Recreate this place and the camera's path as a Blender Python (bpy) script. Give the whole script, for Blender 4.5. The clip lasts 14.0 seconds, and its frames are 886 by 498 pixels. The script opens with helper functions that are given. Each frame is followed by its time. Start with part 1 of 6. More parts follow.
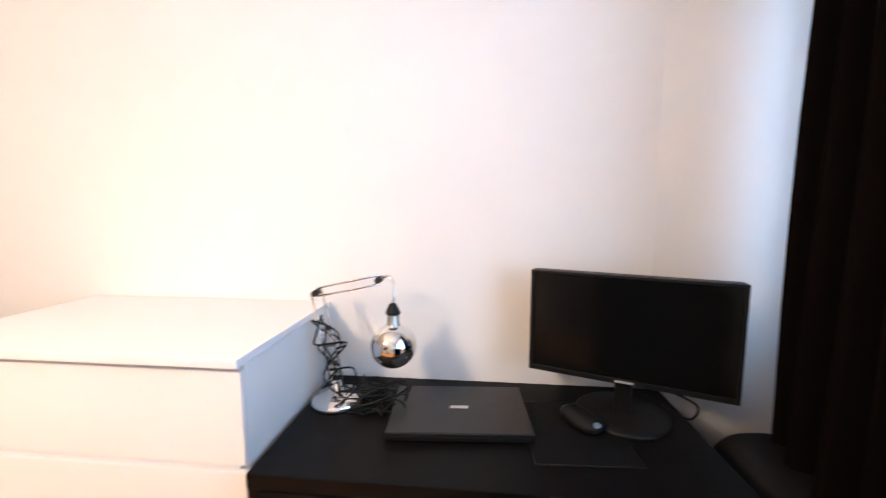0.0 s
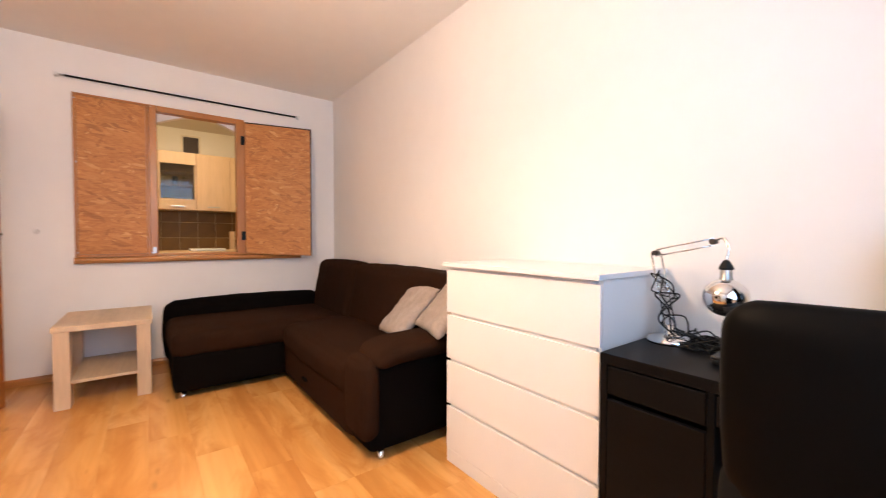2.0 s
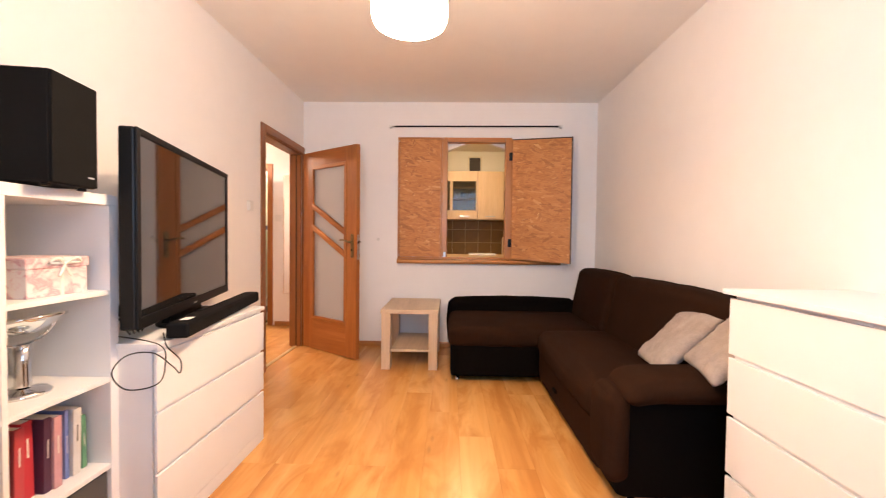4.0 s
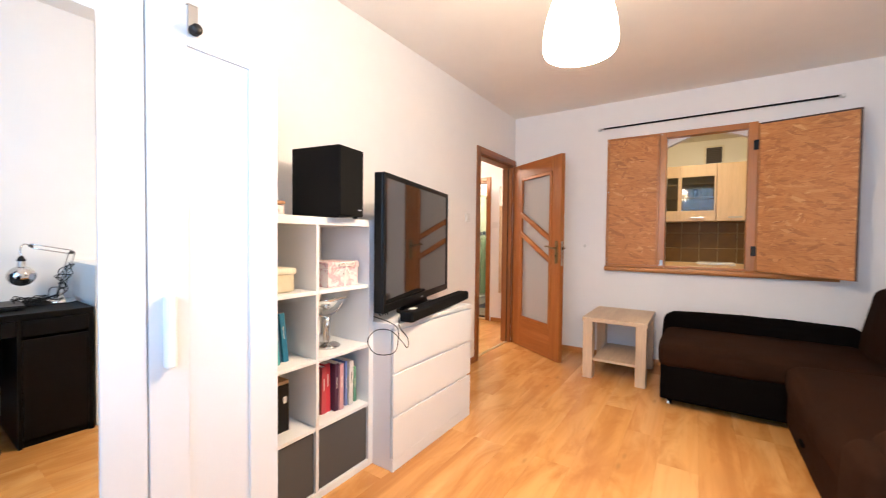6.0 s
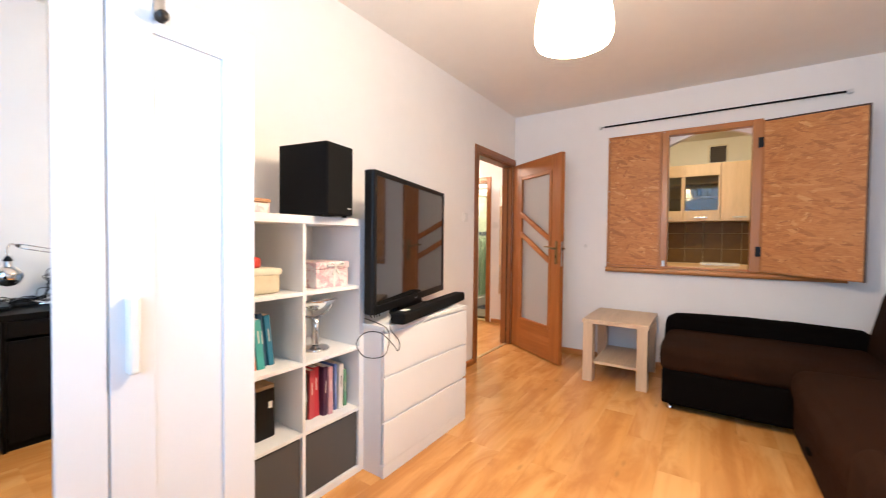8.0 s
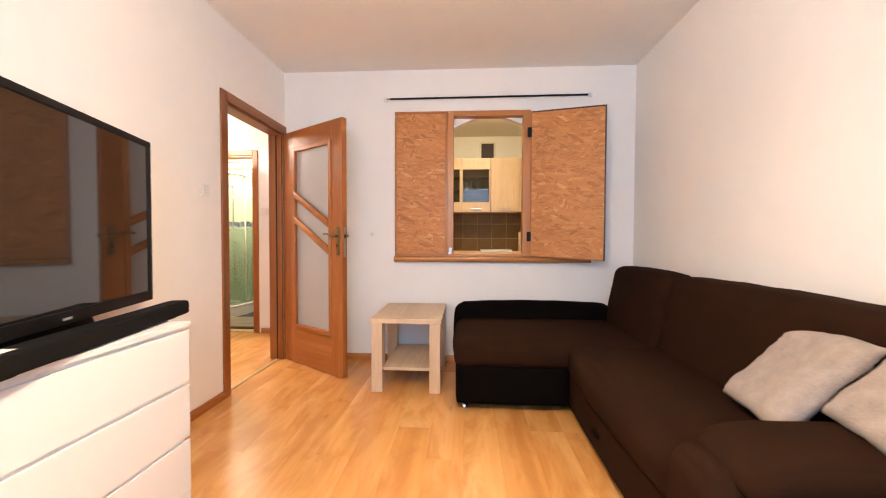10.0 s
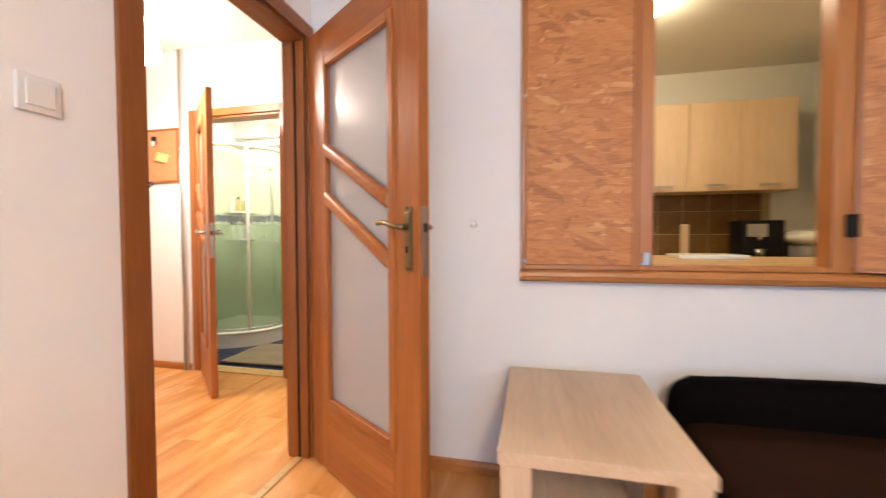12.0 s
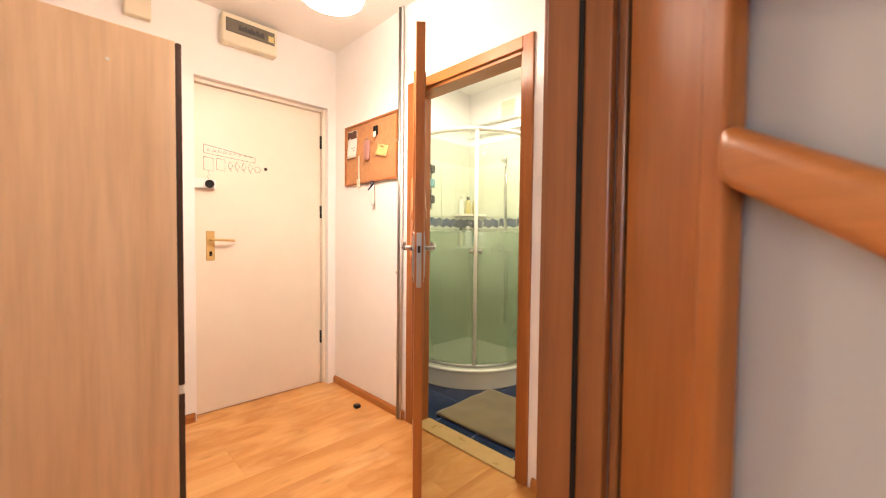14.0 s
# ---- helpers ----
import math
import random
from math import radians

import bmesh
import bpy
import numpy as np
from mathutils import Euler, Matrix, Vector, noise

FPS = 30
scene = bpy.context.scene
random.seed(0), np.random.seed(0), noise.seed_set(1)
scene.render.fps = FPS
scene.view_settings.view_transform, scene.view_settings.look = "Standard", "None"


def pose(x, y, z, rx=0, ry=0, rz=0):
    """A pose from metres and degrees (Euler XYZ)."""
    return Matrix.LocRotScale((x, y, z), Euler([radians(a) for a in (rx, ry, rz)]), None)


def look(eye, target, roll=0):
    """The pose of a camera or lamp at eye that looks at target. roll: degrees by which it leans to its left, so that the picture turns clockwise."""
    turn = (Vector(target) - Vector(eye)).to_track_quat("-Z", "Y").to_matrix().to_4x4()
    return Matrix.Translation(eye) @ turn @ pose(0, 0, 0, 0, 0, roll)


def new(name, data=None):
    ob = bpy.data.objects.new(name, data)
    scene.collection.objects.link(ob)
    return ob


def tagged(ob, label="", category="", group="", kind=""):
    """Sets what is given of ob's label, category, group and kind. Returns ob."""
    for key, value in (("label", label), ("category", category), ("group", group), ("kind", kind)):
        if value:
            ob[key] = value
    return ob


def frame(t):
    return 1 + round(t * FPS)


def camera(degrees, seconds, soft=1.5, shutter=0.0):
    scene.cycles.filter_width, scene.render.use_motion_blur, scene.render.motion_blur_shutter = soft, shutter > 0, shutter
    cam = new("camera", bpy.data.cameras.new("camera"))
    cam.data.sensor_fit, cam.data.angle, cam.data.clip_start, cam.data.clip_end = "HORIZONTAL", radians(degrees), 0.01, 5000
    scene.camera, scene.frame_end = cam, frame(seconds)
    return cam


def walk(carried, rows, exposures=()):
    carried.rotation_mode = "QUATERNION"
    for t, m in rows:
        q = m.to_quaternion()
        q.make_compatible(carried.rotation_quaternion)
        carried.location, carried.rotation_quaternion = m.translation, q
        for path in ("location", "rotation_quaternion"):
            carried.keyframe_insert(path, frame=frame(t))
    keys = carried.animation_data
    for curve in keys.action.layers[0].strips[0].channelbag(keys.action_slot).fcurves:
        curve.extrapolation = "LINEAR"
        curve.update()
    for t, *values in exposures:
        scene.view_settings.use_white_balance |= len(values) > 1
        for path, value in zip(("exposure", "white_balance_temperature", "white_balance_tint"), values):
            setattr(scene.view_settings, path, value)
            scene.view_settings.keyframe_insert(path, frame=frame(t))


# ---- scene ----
cam = camera(97.7, 14.0, soft=1.1, shutter=0.35)
PATH = [
    (0, (1.277, -0.7, 1.313), (1.079, 1.277, 1.089), -0.0),
    (0.5, (1.292, -0.846, 1.247), (0.534, 1.0, 1.121), -0.7),
    (1, (1.405, -0.997, 1.184), (0.226, 0.618, 1.125), -0.4),
    (1.5, (1.469, -1.103, 1.152), (0.066, 0.322, 1.103), -0.4),
    (2, (1.473, -1.147, 1.116), (-0.12, 0.061, 1.063), 0.1),
    (2.5, (1.438, -1.148, 1.119), (-0.355, -0.263, 1.063), 0.2),
    (3, (1.427, -1.163, 1.129), (-0.49, -0.595, 1.077), 0.4),
    (5.5, (1.544, -0.789, 1.232), (-0.254, -1.661, 1.176), 0.6),
    (6, (1.576, -0.809, 1.227), (-0.093, -1.91, 1.172), 0.6),
    (6.5, (1.568, -0.845, 1.224), (0.009, -2.097, 1.171), 0.6),
    (7, (1.545, -0.878, 1.228), (0.005, -2.153, 1.173), 0.6),
    (7.5, (1.522, -0.853, 1.22), (-0.021, -2.124, 1.172), 0.7),
    (8, (1.494, -0.795, 1.221), (-0.165, -1.911, 1.17), 0.6),
    (8.5, (1.423, -0.751, 1.224), (-0.406, -1.558, 1.165), 0.8),
    (9, (1.318, -0.787, 1.189), (-0.647, -1.164, 1.136), 0.5),
    (11.5, (-0.544, -1.393, 1.103), (-2.542, -1.444, 1.047), 0.1),
    (12, (-0.975, -1.576, 1.106), (-2.925, -2.017, 1.044), -0.2),
    (12.5, (-1.312, -1.785, 1.147), (-3.111, -2.656, 1.08), 0.0),
    (13, (-1.587, -1.984, 1.17), (-3.201, -3.163, 1.103), 0.3),
    (13.5, (-1.823, -2.198, 1.2), (-3.296, -3.549, 1.132), 0.3),
    (14, (-2.073, -2.403, 1.194), (-3.477, -3.826, 1.13), 0.6),
]
walk(cam, [(t, look(eye, target, roll)) for t, eye, target, roll in PATH], [(0, -0.12, 6450, 15), (1, -0.13, 6600, 17), (2, -0.08, 7000, 20), (3, -0.06, 7150, 24), (5.5, 0.06, 6350, 12), (6.5, -0.07, 5950, 10), (7.5, -0.13, 5950, 10), (9, 0.16, 6300, 12), (11.5, 0.22, 5950, 10), (12.5, 0.16, 5800, 9), (13.2, 0.10, 5800, 8), (14, -0.02, 6200, 10)])

# ---------- world, light ----------
world = bpy.data.worlds.new("sky")
scene.world = world
world.use_nodes = True
wn = world.node_tree
sky = wn.nodes.new("ShaderNodeTexSky")
sky.sky_type, sky.sun_disc = "NISHITA", False
sky.sun_elevation, sky.sun_rotation = radians(35), radians(200)
wn.nodes["Background"].inputs["Strength"].default_value = 0.12
wn.links.new(sky.outputs["Color"], wn.nodes["Background"].inputs["Color"])


def area_lamp(name, m, sx, sy, watts, color):
    d = bpy.data.lights.new(name, "AREA")
    d.shape, d.size, d.size_y, d.energy, d.color = "RECTANGLE", sx, sy, watts, color
    o = new(name, d)
    o.matrix_world = m
    return o


area_lamp("window_daylight", look((2.36, -0.8, 1.6), (0, -0.8, 1.45)), 2.0, 1.35, 70, (0.38, 0.65, 1.0))
area_lamp("bathroom_light", look((-4.4, -4.2, 2.55), (-4.4, -4.2, 0)), 0.4, 0.4, 35, (1.0, 0.87, 0.66))
LAMP_ROOM, LAMP_HALL, LAMP_KITCHEN = 43.0, 29.0, 84.0
# LAMP_CROWN: the room shade's upper glow, raised to brighten the ceiling
LAMP_DOWN, LAMP_CROWN, HALL_DOWN = 265.0, 122.0, 225.0
scene.view_settings.exposure = 0.0

# ---------- materials ----------
MATS = {}


def nodes_of(name):
    m = bpy.data.materials.new(name)
    m.use_nodes = True
    t = m.node_tree
    return m, t, t.nodes["Principled BSDF"]


def ramp(t, fac, stops):
    r = t.nodes.new("ShaderNodeValToRGB")
    while len(r.color_ramp.elements) < len(stops):
        r.color_ramp.elements.new(0.5)
    for e, (p, c) in zip(r.color_ramp.elements, stops):
        e.position, e.color = p, (*c, 1)
    t.links.new(fac, r.inputs["Fac"])
    return r.outputs["Color"]


def coords(t, scale=(1, 1, 1), rot=(0, 0, 0), shift=None):
    c, mp = t.nodes.new("ShaderNodeTexCoord"), t.nodes.new("ShaderNodeMapping")
    mp.inputs["Scale"].default_value, mp.inputs["Rotation"].default_value = scale, [radians(a) for a in rot]
    t.links.new(c.outputs["Object"], mp.inputs["Vector"])
    if shift:
        info, mul = t.nodes.new("ShaderNodeObjectInfo"), t.nodes.new("ShaderNodeVectorMath")
        mul.operation = "MULTIPLY"
        mul.inputs[1].default_value = shift
        t.links.new(info.outputs["Random"], mul.inputs[0])
        t.links.new(mul.outputs["Vector"], mp.inputs["Location"])
    return mp.outputs["Vector"]


def noise_of(t, vec, scale, detail=4, rough=0.55, dist=0.0):
    n = t.nodes.new("ShaderNodeTexNoise")
    for k, v in (("Scale", scale), ("Detail", detail), ("Roughness", rough), ("Distortion", dist)):
        n.inputs[k].default_value = v
    t.links.new(vec, n.inputs["Vector"])
    return n.outputs["Fac"]


def bump(t, b, height, strength, dist=0.002):
    n = t.nodes.new("ShaderNodeBump")
    n.inputs["Strength"].default_value, n.inputs["Distance"].default_value = strength, dist
    t.links.new(height, n.inputs["Height"])
    t.links.new(n.outputs["Normal"], b.inputs["Normal"])


def mixed(t, fac, a, b, kind="MIX"):
    n = t.nodes.new("ShaderNodeMix")
    n.data_type, n.blend_type = "RGBA", kind
    for i, v in ((0, fac), (6, a), (7, b)):
        if isinstance(v, (int, float)):
            n.inputs[i].default_value = v
        elif isinstance(v, tuple):
            n.inputs[i].default_value = (*v, 1)
        else:
            t.links.new(v, n.inputs[i])
    return n.outputs[2]


def plain(name, color, rough=0.5, metal=0.0, vary=0.06, scale=3.0, fine=120.0, relief=0.05, sheen=0.0, coat=0.0, spec=0.5):
    """Paint, plastic, metal or cloth: a colour with slow stains, a fine grain and slight relief."""
    m, t, b = nodes_of(name)
    v = coords(t)
    big, small = noise_of(t, v, scale, 3), noise_of(t, v, fine, 2)
    dark = tuple(c * (1 - vary) for c in color)
    light = tuple(min(1, c * (1 + vary)) for c in color)
    col = ramp(t, big, [(0.3, dark), (0.7, light)])
    col = mixed(t, 0.35 * min(1, vary * 6), col, ramp(t, small, [(0.35, tuple(c * 0.8 for c in color)), (0.65, light)]))
    t.links.new(col, b.inputs["Base Color"])
    r = ramp(t, big, [(0.3, (rough * 0.9,) * 3), (0.7, (min(1, rough * 1.1),) * 3)])
    t.links.new(r, b.inputs["Roughness"])
    b.inputs["Metallic"].default_value = metal
    b.inputs["Specular IOR Level"].default_value = spec
    b.inputs["Sheen Weight"].default_value = sheen
    b.inputs["Coat Weight"].default_value = coat
    if relief:
        bump(t, b, small, relief)
    return m


def wood(name, stops, along="x", scale=1.0, rough=0.4, contrast=1.0, shift=(7, 5, 3), relief=0.06, spots=False, detail=5, streak=0.28):
    """Wood decor with long grain along one axis, slow bands and, where asked, knots."""
    m, t, b = nodes_of(name)
    k = {"x": (0.6, 9, 9), "y": (9, 0.6, 9), "z": (9, 9, 0.6)}[along]
    v = coords(t, tuple(s * scale for s in k), shift=shift)
    bands = noise_of(t, v, 1.0, detail, 0.6, 0.6)
    fine = noise_of(t, v, 9.0, 3, 0.6)
    col = ramp(t, bands, [(0.5 + (p - 0.5) * contrast, c) for p, c in stops])
    mid = stops[len(stops) // 2][1]
    col = mixed(t, streak, col, ramp(t, fine, [(0.35, tuple(c * 0.72 for c in mid)), (0.65, tuple(min(1, c * 1.15) for c in mid))]))
    if spots:
        blot = noise_of(t, coords(t, {"x": (1.5, 4.2, 4.2), "y": (4.2, 1.5, 4.2), "z": (4.2, 4.2, 1.5)}[along], shift=shift), 1.3, 4, 0.6, 0.8)
        col = mixed(t, ramp(t, blot, [(0.43, (0, 0, 0)), (0.66, (0.8, 0.8, 0.8))]), col, (mid[0] * 0.70, mid[1] * 0.55, mid[2] * 0.42))
        w = coords(t, {"x": (2.2, 7, 7), "y": (7, 2.2, 7), "z": (7, 7, 2.2)}[along], shift=shift)
        vor = t.nodes.new("ShaderNodeTexVoronoi")
        vor.inputs["Scale"].default_value = 0.9
        t.links.new(w, vor.inputs["Vector"])
        knot = ramp(t, vor.outputs["Distance"], [(0.02, (0.6, 0.6, 0.6)), (0.10, (0, 0, 0))])
        col = mixed(t, knot, col, tuple(c * 0.45 for c in mid))
    t.links.new(col, b.inputs["Base Color"])
    b.inputs["Roughness"].default_value = rough
    bump(t, b, fine, relief)
    return m


def osb(name):
    """Pressed strand board: flakes in several directions, glued and lightly sanded."""
    m, t, b = nodes_of(name)
    col, hgt = None, None
    for i, (ang, sc, off) in enumerate(((14, 0.85, 0.0), (-32, 1.0, 3.1), (48, 0.9, 7.7), (-64, 1.15, 15.2), (-12, 1.3, 11.3), (30, 1.0, 21.7), (3, 1.2, 31.3))):
        c, mp = t.nodes.new("ShaderNodeTexCoord"), t.nodes.new("ShaderNodeMapping")
        turn = t.nodes.new("ShaderNodeMapping")
        turn.inputs["Rotation"].default_value = (radians(ang), 0, 0)
        mp.inputs["Scale"].default_value = (1, 8.5 * sc, 40 * sc)
        mp.inputs["Location"].default_value = (off, off, off)
        t.links.new(c.outputs["Object"], turn.inputs["Vector"])
        t.links.new(turn.outputs["Vector"], mp.inputs["Vector"])
        warp = t.nodes.new("ShaderNodeVectorMath")
        nz = t.nodes.new("ShaderNodeTexNoise")
        nz.inputs["Scale"].default_value = 2.5
        t.links.new(mp.outputs["Vector"], nz.inputs["Vector"])
        warp.operation = "MULTIPLY_ADD"
        warp.inputs[1].default_value = (0.5, 0.5, 0.5)
        t.links.new(nz.outputs["Color"], warp.inputs[0])
        t.links.new(mp.outputs["Vector"], warp.inputs[2])
        v = t.nodes.new("ShaderNodeTexVoronoi")
        v.inputs["Scale"].default_value = 1.0
        t.links.new(warp.outputs["Vector"], v.inputs["Vector"])
        g = t.nodes.new("ShaderNodeSeparateColor")
        t.links.new(v.outputs["Color"], g.inputs["Color"])
        tone = ramp(t, g.outputs["Red"], [(0.0, (0.33, 0.10, 0.021)), (0.16, (0.46, 0.155, 0.034)), (0.75, (0.56, 0.212, 0.052)), (0.93, (0.60, 0.255, 0.072)), (1.0, (0.70, 0.37, 0.14))])
        if col is None:
            col, hgt = tone, g.outputs["Green"]
        else:
            pick = t.nodes.new("ShaderNodeMath")
            pick.operation = "GREATER_THAN"
            pick.inputs[1].default_value = 0.62
            t.links.new(g.outputs["Blue"], pick.inputs[0])
            col = mixed(t, pick.outputs["Value"], col, tone)
            hgt = mixed(t, pick.outputs["Value"], hgt, g.outputs["Green"])
    fib = noise_of(t, coords(t, (1, 20, 160)), 1.0, 4)
    col = mixed(t, 0.25, col, ramp(t, fib, [(0.35, (0.40, 0.17, 0.05)), (0.65, (0.72, 0.40, 0.15))]))
    t.links.new(col, b.inputs["Base Color"])
    b.inputs["Roughness"].default_value = 0.55
    bump(t, b, hgt, 0.35, 0.003)
    return m


def frosted(name, color, clear=0.5, rough=0.3):
    """Milky pane: part of the light passes scattered, part is thrown back."""
    m, t, b = nodes_of(name)
    b.inputs["Base Color"].default_value = (*color, 1)
    b.inputs["Roughness"].default_value = rough
    tr, mx = t.nodes.new("ShaderNodeBsdfTranslucent"), t.nodes.new("ShaderNodeMixShader")
    tr.inputs["Color"].default_value = (*color, 1)
    mx.inputs[0].default_value = clear
    t.links.new(b.outputs[0], mx.inputs[1])
    t.links.new(tr.outputs[0], mx.inputs[2])
    t.links.new(mx.outputs[0], t.nodes["Material Output"].inputs["Surface"])
    return m


def veil(name, color, clear, rough=0.15):
    """Thin tinted pane that lets the view straight through and keeps a gloss."""
    m, t, b = nodes_of(name)
    b.inputs["Base Color"].default_value = (*color, 1)
    b.inputs["Roughness"].default_value = rough
    tr, mx = t.nodes.new("ShaderNodeBsdfTransparent"), t.nodes.new("ShaderNodeMixShader")
    tr.inputs["Color"].default_value = (*color, 1)
    mx.inputs[0].default_value = clear
    t.links.new(b.outputs[0], mx.inputs[1])
    t.links.new(tr.outputs[0], mx.inputs[2])
    t.links.new(mx.outputs[0], t.nodes["Material Output"].inputs["Surface"])
    return m


def glow(name, color, strength):
    m, t, b = nodes_of(name)
    b.inputs["Base Color"].default_value = (0.9, 0.88, 0.84, 1)
    b.inputs["Emission Color"].default_value = (*color, 1)
    b.inputs["Emission Strength"].default_value = strength
    return m


def wall_paint(name, color):
    m, t, b = nodes_of(name)
    v = coords(t)
    big, rolled = noise_of(t, v, 1.1, 3), noise_of(t, v, 170.0, 3, 0.6)
    mid = noise_of(t, v, 9.0, 3)
    col = ramp(t, big, [(0.3, tuple(c * 0.965 for c in color)), (0.7, color)])
    col = mixed(t, 0.25, col, ramp(t, mid, [(0.35, tuple(c * 0.95 for c in color)), (0.65, color)]))
    t.links.new(col, b.inputs["Base Color"])
    b.inputs["Roughness"].default_value = 0.7
    bump(t, b, rolled, 0.12, 0.0015)
    return m


WALL = wall_paint("wall_paint", (0.885, 0.865, 0.84))
CEIL = wall_paint("ceiling_paint", (0.90, 0.87, 0.82))
KWALL = wall_paint("kitchen_paint", (0.80, 0.77, 0.66))
WHITE = plain("white_foil", (0.775, 0.78, 0.785), 0.5, vary=0.015, relief=0.02)
WHITE_P = plain("white_plastic", (0.78, 0.77, 0.74), 0.35, vary=0.02, relief=0.0)
CREAM = plain("cream_plastic", (0.72, 0.66, 0.50), 0.4, vary=0.03)
LAMINATE = wood("laminate_oak", [(0.28, (0.47, 0.19, 0.045)), (0.42, (0.63, 0.295, 0.082)), (0.58, (0.70, 0.365, 0.118)), (0.75, (0.74, 0.43, 0.165))], "x", 0.42, 0.25, 0.92, (31, 17, 5), 0.02, True, 3, 0.16)
LAM_DARK = plain("laminate_joint", (0.44, 0.19, 0.055), 0.6)
DOORWOOD_Z = wood("door_veneer_upright", [(0.3, (0.25, 0.072, 0.014)), (0.5, (0.37, 0.125, 0.028)), (0.7, (0.48, 0.19, 0.052))], "z", 1.1, 0.34)
DOORWOOD_X = wood("door_veneer_level", [(0.3, (0.25, 0.072, 0.014)), (0.5, (0.37, 0.125, 0.028)), (0.7, (0.48, 0.19, 0.052))], "x", 1.1, 0.34)
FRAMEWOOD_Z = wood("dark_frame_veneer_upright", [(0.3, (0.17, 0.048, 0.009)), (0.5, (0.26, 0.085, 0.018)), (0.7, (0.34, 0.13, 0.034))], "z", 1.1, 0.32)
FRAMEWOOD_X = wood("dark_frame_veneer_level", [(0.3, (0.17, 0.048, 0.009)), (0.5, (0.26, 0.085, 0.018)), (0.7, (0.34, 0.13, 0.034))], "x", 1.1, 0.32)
PINE_Z = wood("varnished_pine_upright", [(0.3, (0.36, 0.125, 0.028)), (0.5, (0.45, 0.175, 0.042)), (0.7, (0.51, 0.225, 0.065))], "z", 1.0, 0.35)
PINE_Y = wood("varnished_pine_level", [(0.3, (0.36, 0.125, 0.028)), (0.5, (0.45, 0.175, 0.042)), (0.7, (0.51, 0.225, 0.065))], "y", 1.0, 0.35)
OSB = osb("strand_board")
OAK_L = wood("pale_oak_level", [(0.3, (0.50, 0.36, 0.23)), (0.5, (0.60, 0.45, 0.30)), (0.7, (0.66, 0.51, 0.36))], "x", 1.2, 0.45)
OAK_Z = wood("pale_oak_upright", [(0.3, (0.50, 0.36, 0.23)), (0.5, (0.60, 0.45, 0.30)), (0.7, (0.66, 0.51, 0.36))], "z", 1.2, 0.45)
MAPLE_Z = wood("kitchen_maple", [(0.3, (0.62, 0.42, 0.23)), (0.5, (0.68, 0.48, 0.28)), (0.7, (0.72, 0.53, 0.33))], "z", 1.0, 0.4)
MAPLE_Y = wood("kitchen_worktop_beech", [(0.3, (0.52, 0.31, 0.13)), (0.5, (0.60, 0.38, 0.17)), (0.7, (0.66, 0.44, 0.22))], "y", 1.0, 0.35)
ASH_Z = wood("hall_ash", [(0.3, (0.64, 0.42, 0.25)), (0.45, (0.72, 0.51, 0.32)), (0.55, (0.76, 0.56, 0.37)), (0.7, (0.80, 0.62, 0.44))], "z", 0.42, 0.45, 0.85)
WENGE = wood("dark_wenge", [(0.3, (0.03, 0.014, 0.010)), (0.7, (0.06, 0.03, 0.02))], "z", 1.0, 0.45)
BLACKWOOD = wood("black_brown_foil", [(0.3, (0.0032, 0.003, 0.0032)), (0.7, (0.006, 0.0056, 0.0058))], "x", 1.0, 0.42)
BLACKWOOD.node_tree.nodes["Principled BSDF"].inputs["Specular IOR Level"].default_value = 0.09
SOFA = plain("dark_brown_corduroy", (0.0222, 0.0098, 0.0052), 0.95, vary=0.22, scale=7, fine=380, relief=0.5, spec=0.04)
SOFA_D = plain("black_sofa_cloth", (0.0042, 0.003, 0.0026), 0.95, vary=0.2, scale=7, fine=380, relief=0.5, spec=0.04)
PLUSH = plain("beige_plush", (0.31, 0.255, 0.225), 0.95, vary=0.2, scale=22, fine=170, relief=1.0, sheen=0.15)
BLACK = plain("black_plastic", (0.006, 0.006, 0.006), 0.42, vary=0.1, relief=0.03, spec=0.22)
BLACKM = plain("black_matt", (0.004, 0.004, 0.0045), 0.75, vary=0.1, relief=0.1, spec=0.15)
LEATHER = plain("black_leatherette", (0.002, 0.0018, 0.0018), 0.5, vary=0.15, fine=260, relief=0.08, spec=0.06)
MESH = plain("black_mesh_cloth", (0.006, 0.006, 0.006), 0.9, fine=500, relief=0.4, spec=0.15)
SCREEN = plain("dark_screen", (0.004, 0.004, 0.004), 0.12, vary=0.0, relief=0.0, spec=0.15)
TVSCREEN = plain("glossy_tv_screen", (0.012, 0.011, 0.010), 0.05, vary=0.0, relief=0.0, coat=1.0)
CHROME = plain("chrome", (0.72, 0.70, 0.68), 0.08, 1.0, vary=0.02, relief=0.0)
STEEL = plain("brushed_steel", (0.46, 0.45, 0.43), 0.3, 1.0, vary=0.05, relief=0.02)
BRASS = plain("aged_brass", (0.25, 0.19, 0.10), 0.36, 1.0, vary=0.1)
DARKMETAL = plain("dark_metal", (0.05, 0.045, 0.04), 0.45, 0.8)
GREYBOX = plain("grey_card", (0.075, 0.072, 0.072), 0.8, vary=0.08, fine=300, relief=0.2)
CURTAIN = plain("black_curtain", (0.0045, 0.0032, 0.0028), 0.95, vary=0.2, fine=300, relief=0.4, spec=0.03)
DOORGLASS = frosted("frosted_door_glass", (0.65, 0.645, 0.635), 0.40, 0.25)
CABGLASS = veil("smoked_cabinet_glass", (0.86, 0.82, 0.68), 0.74, 0.02)
CABGLASS.node_tree.nodes["Principled BSDF"].inputs["Base Color"].default_value = (0.02, 0.02, 0.018, 1)
CABGLASS.node_tree.nodes["Principled BSDF"].inputs["Specular IOR Level"].default_value = 1.0
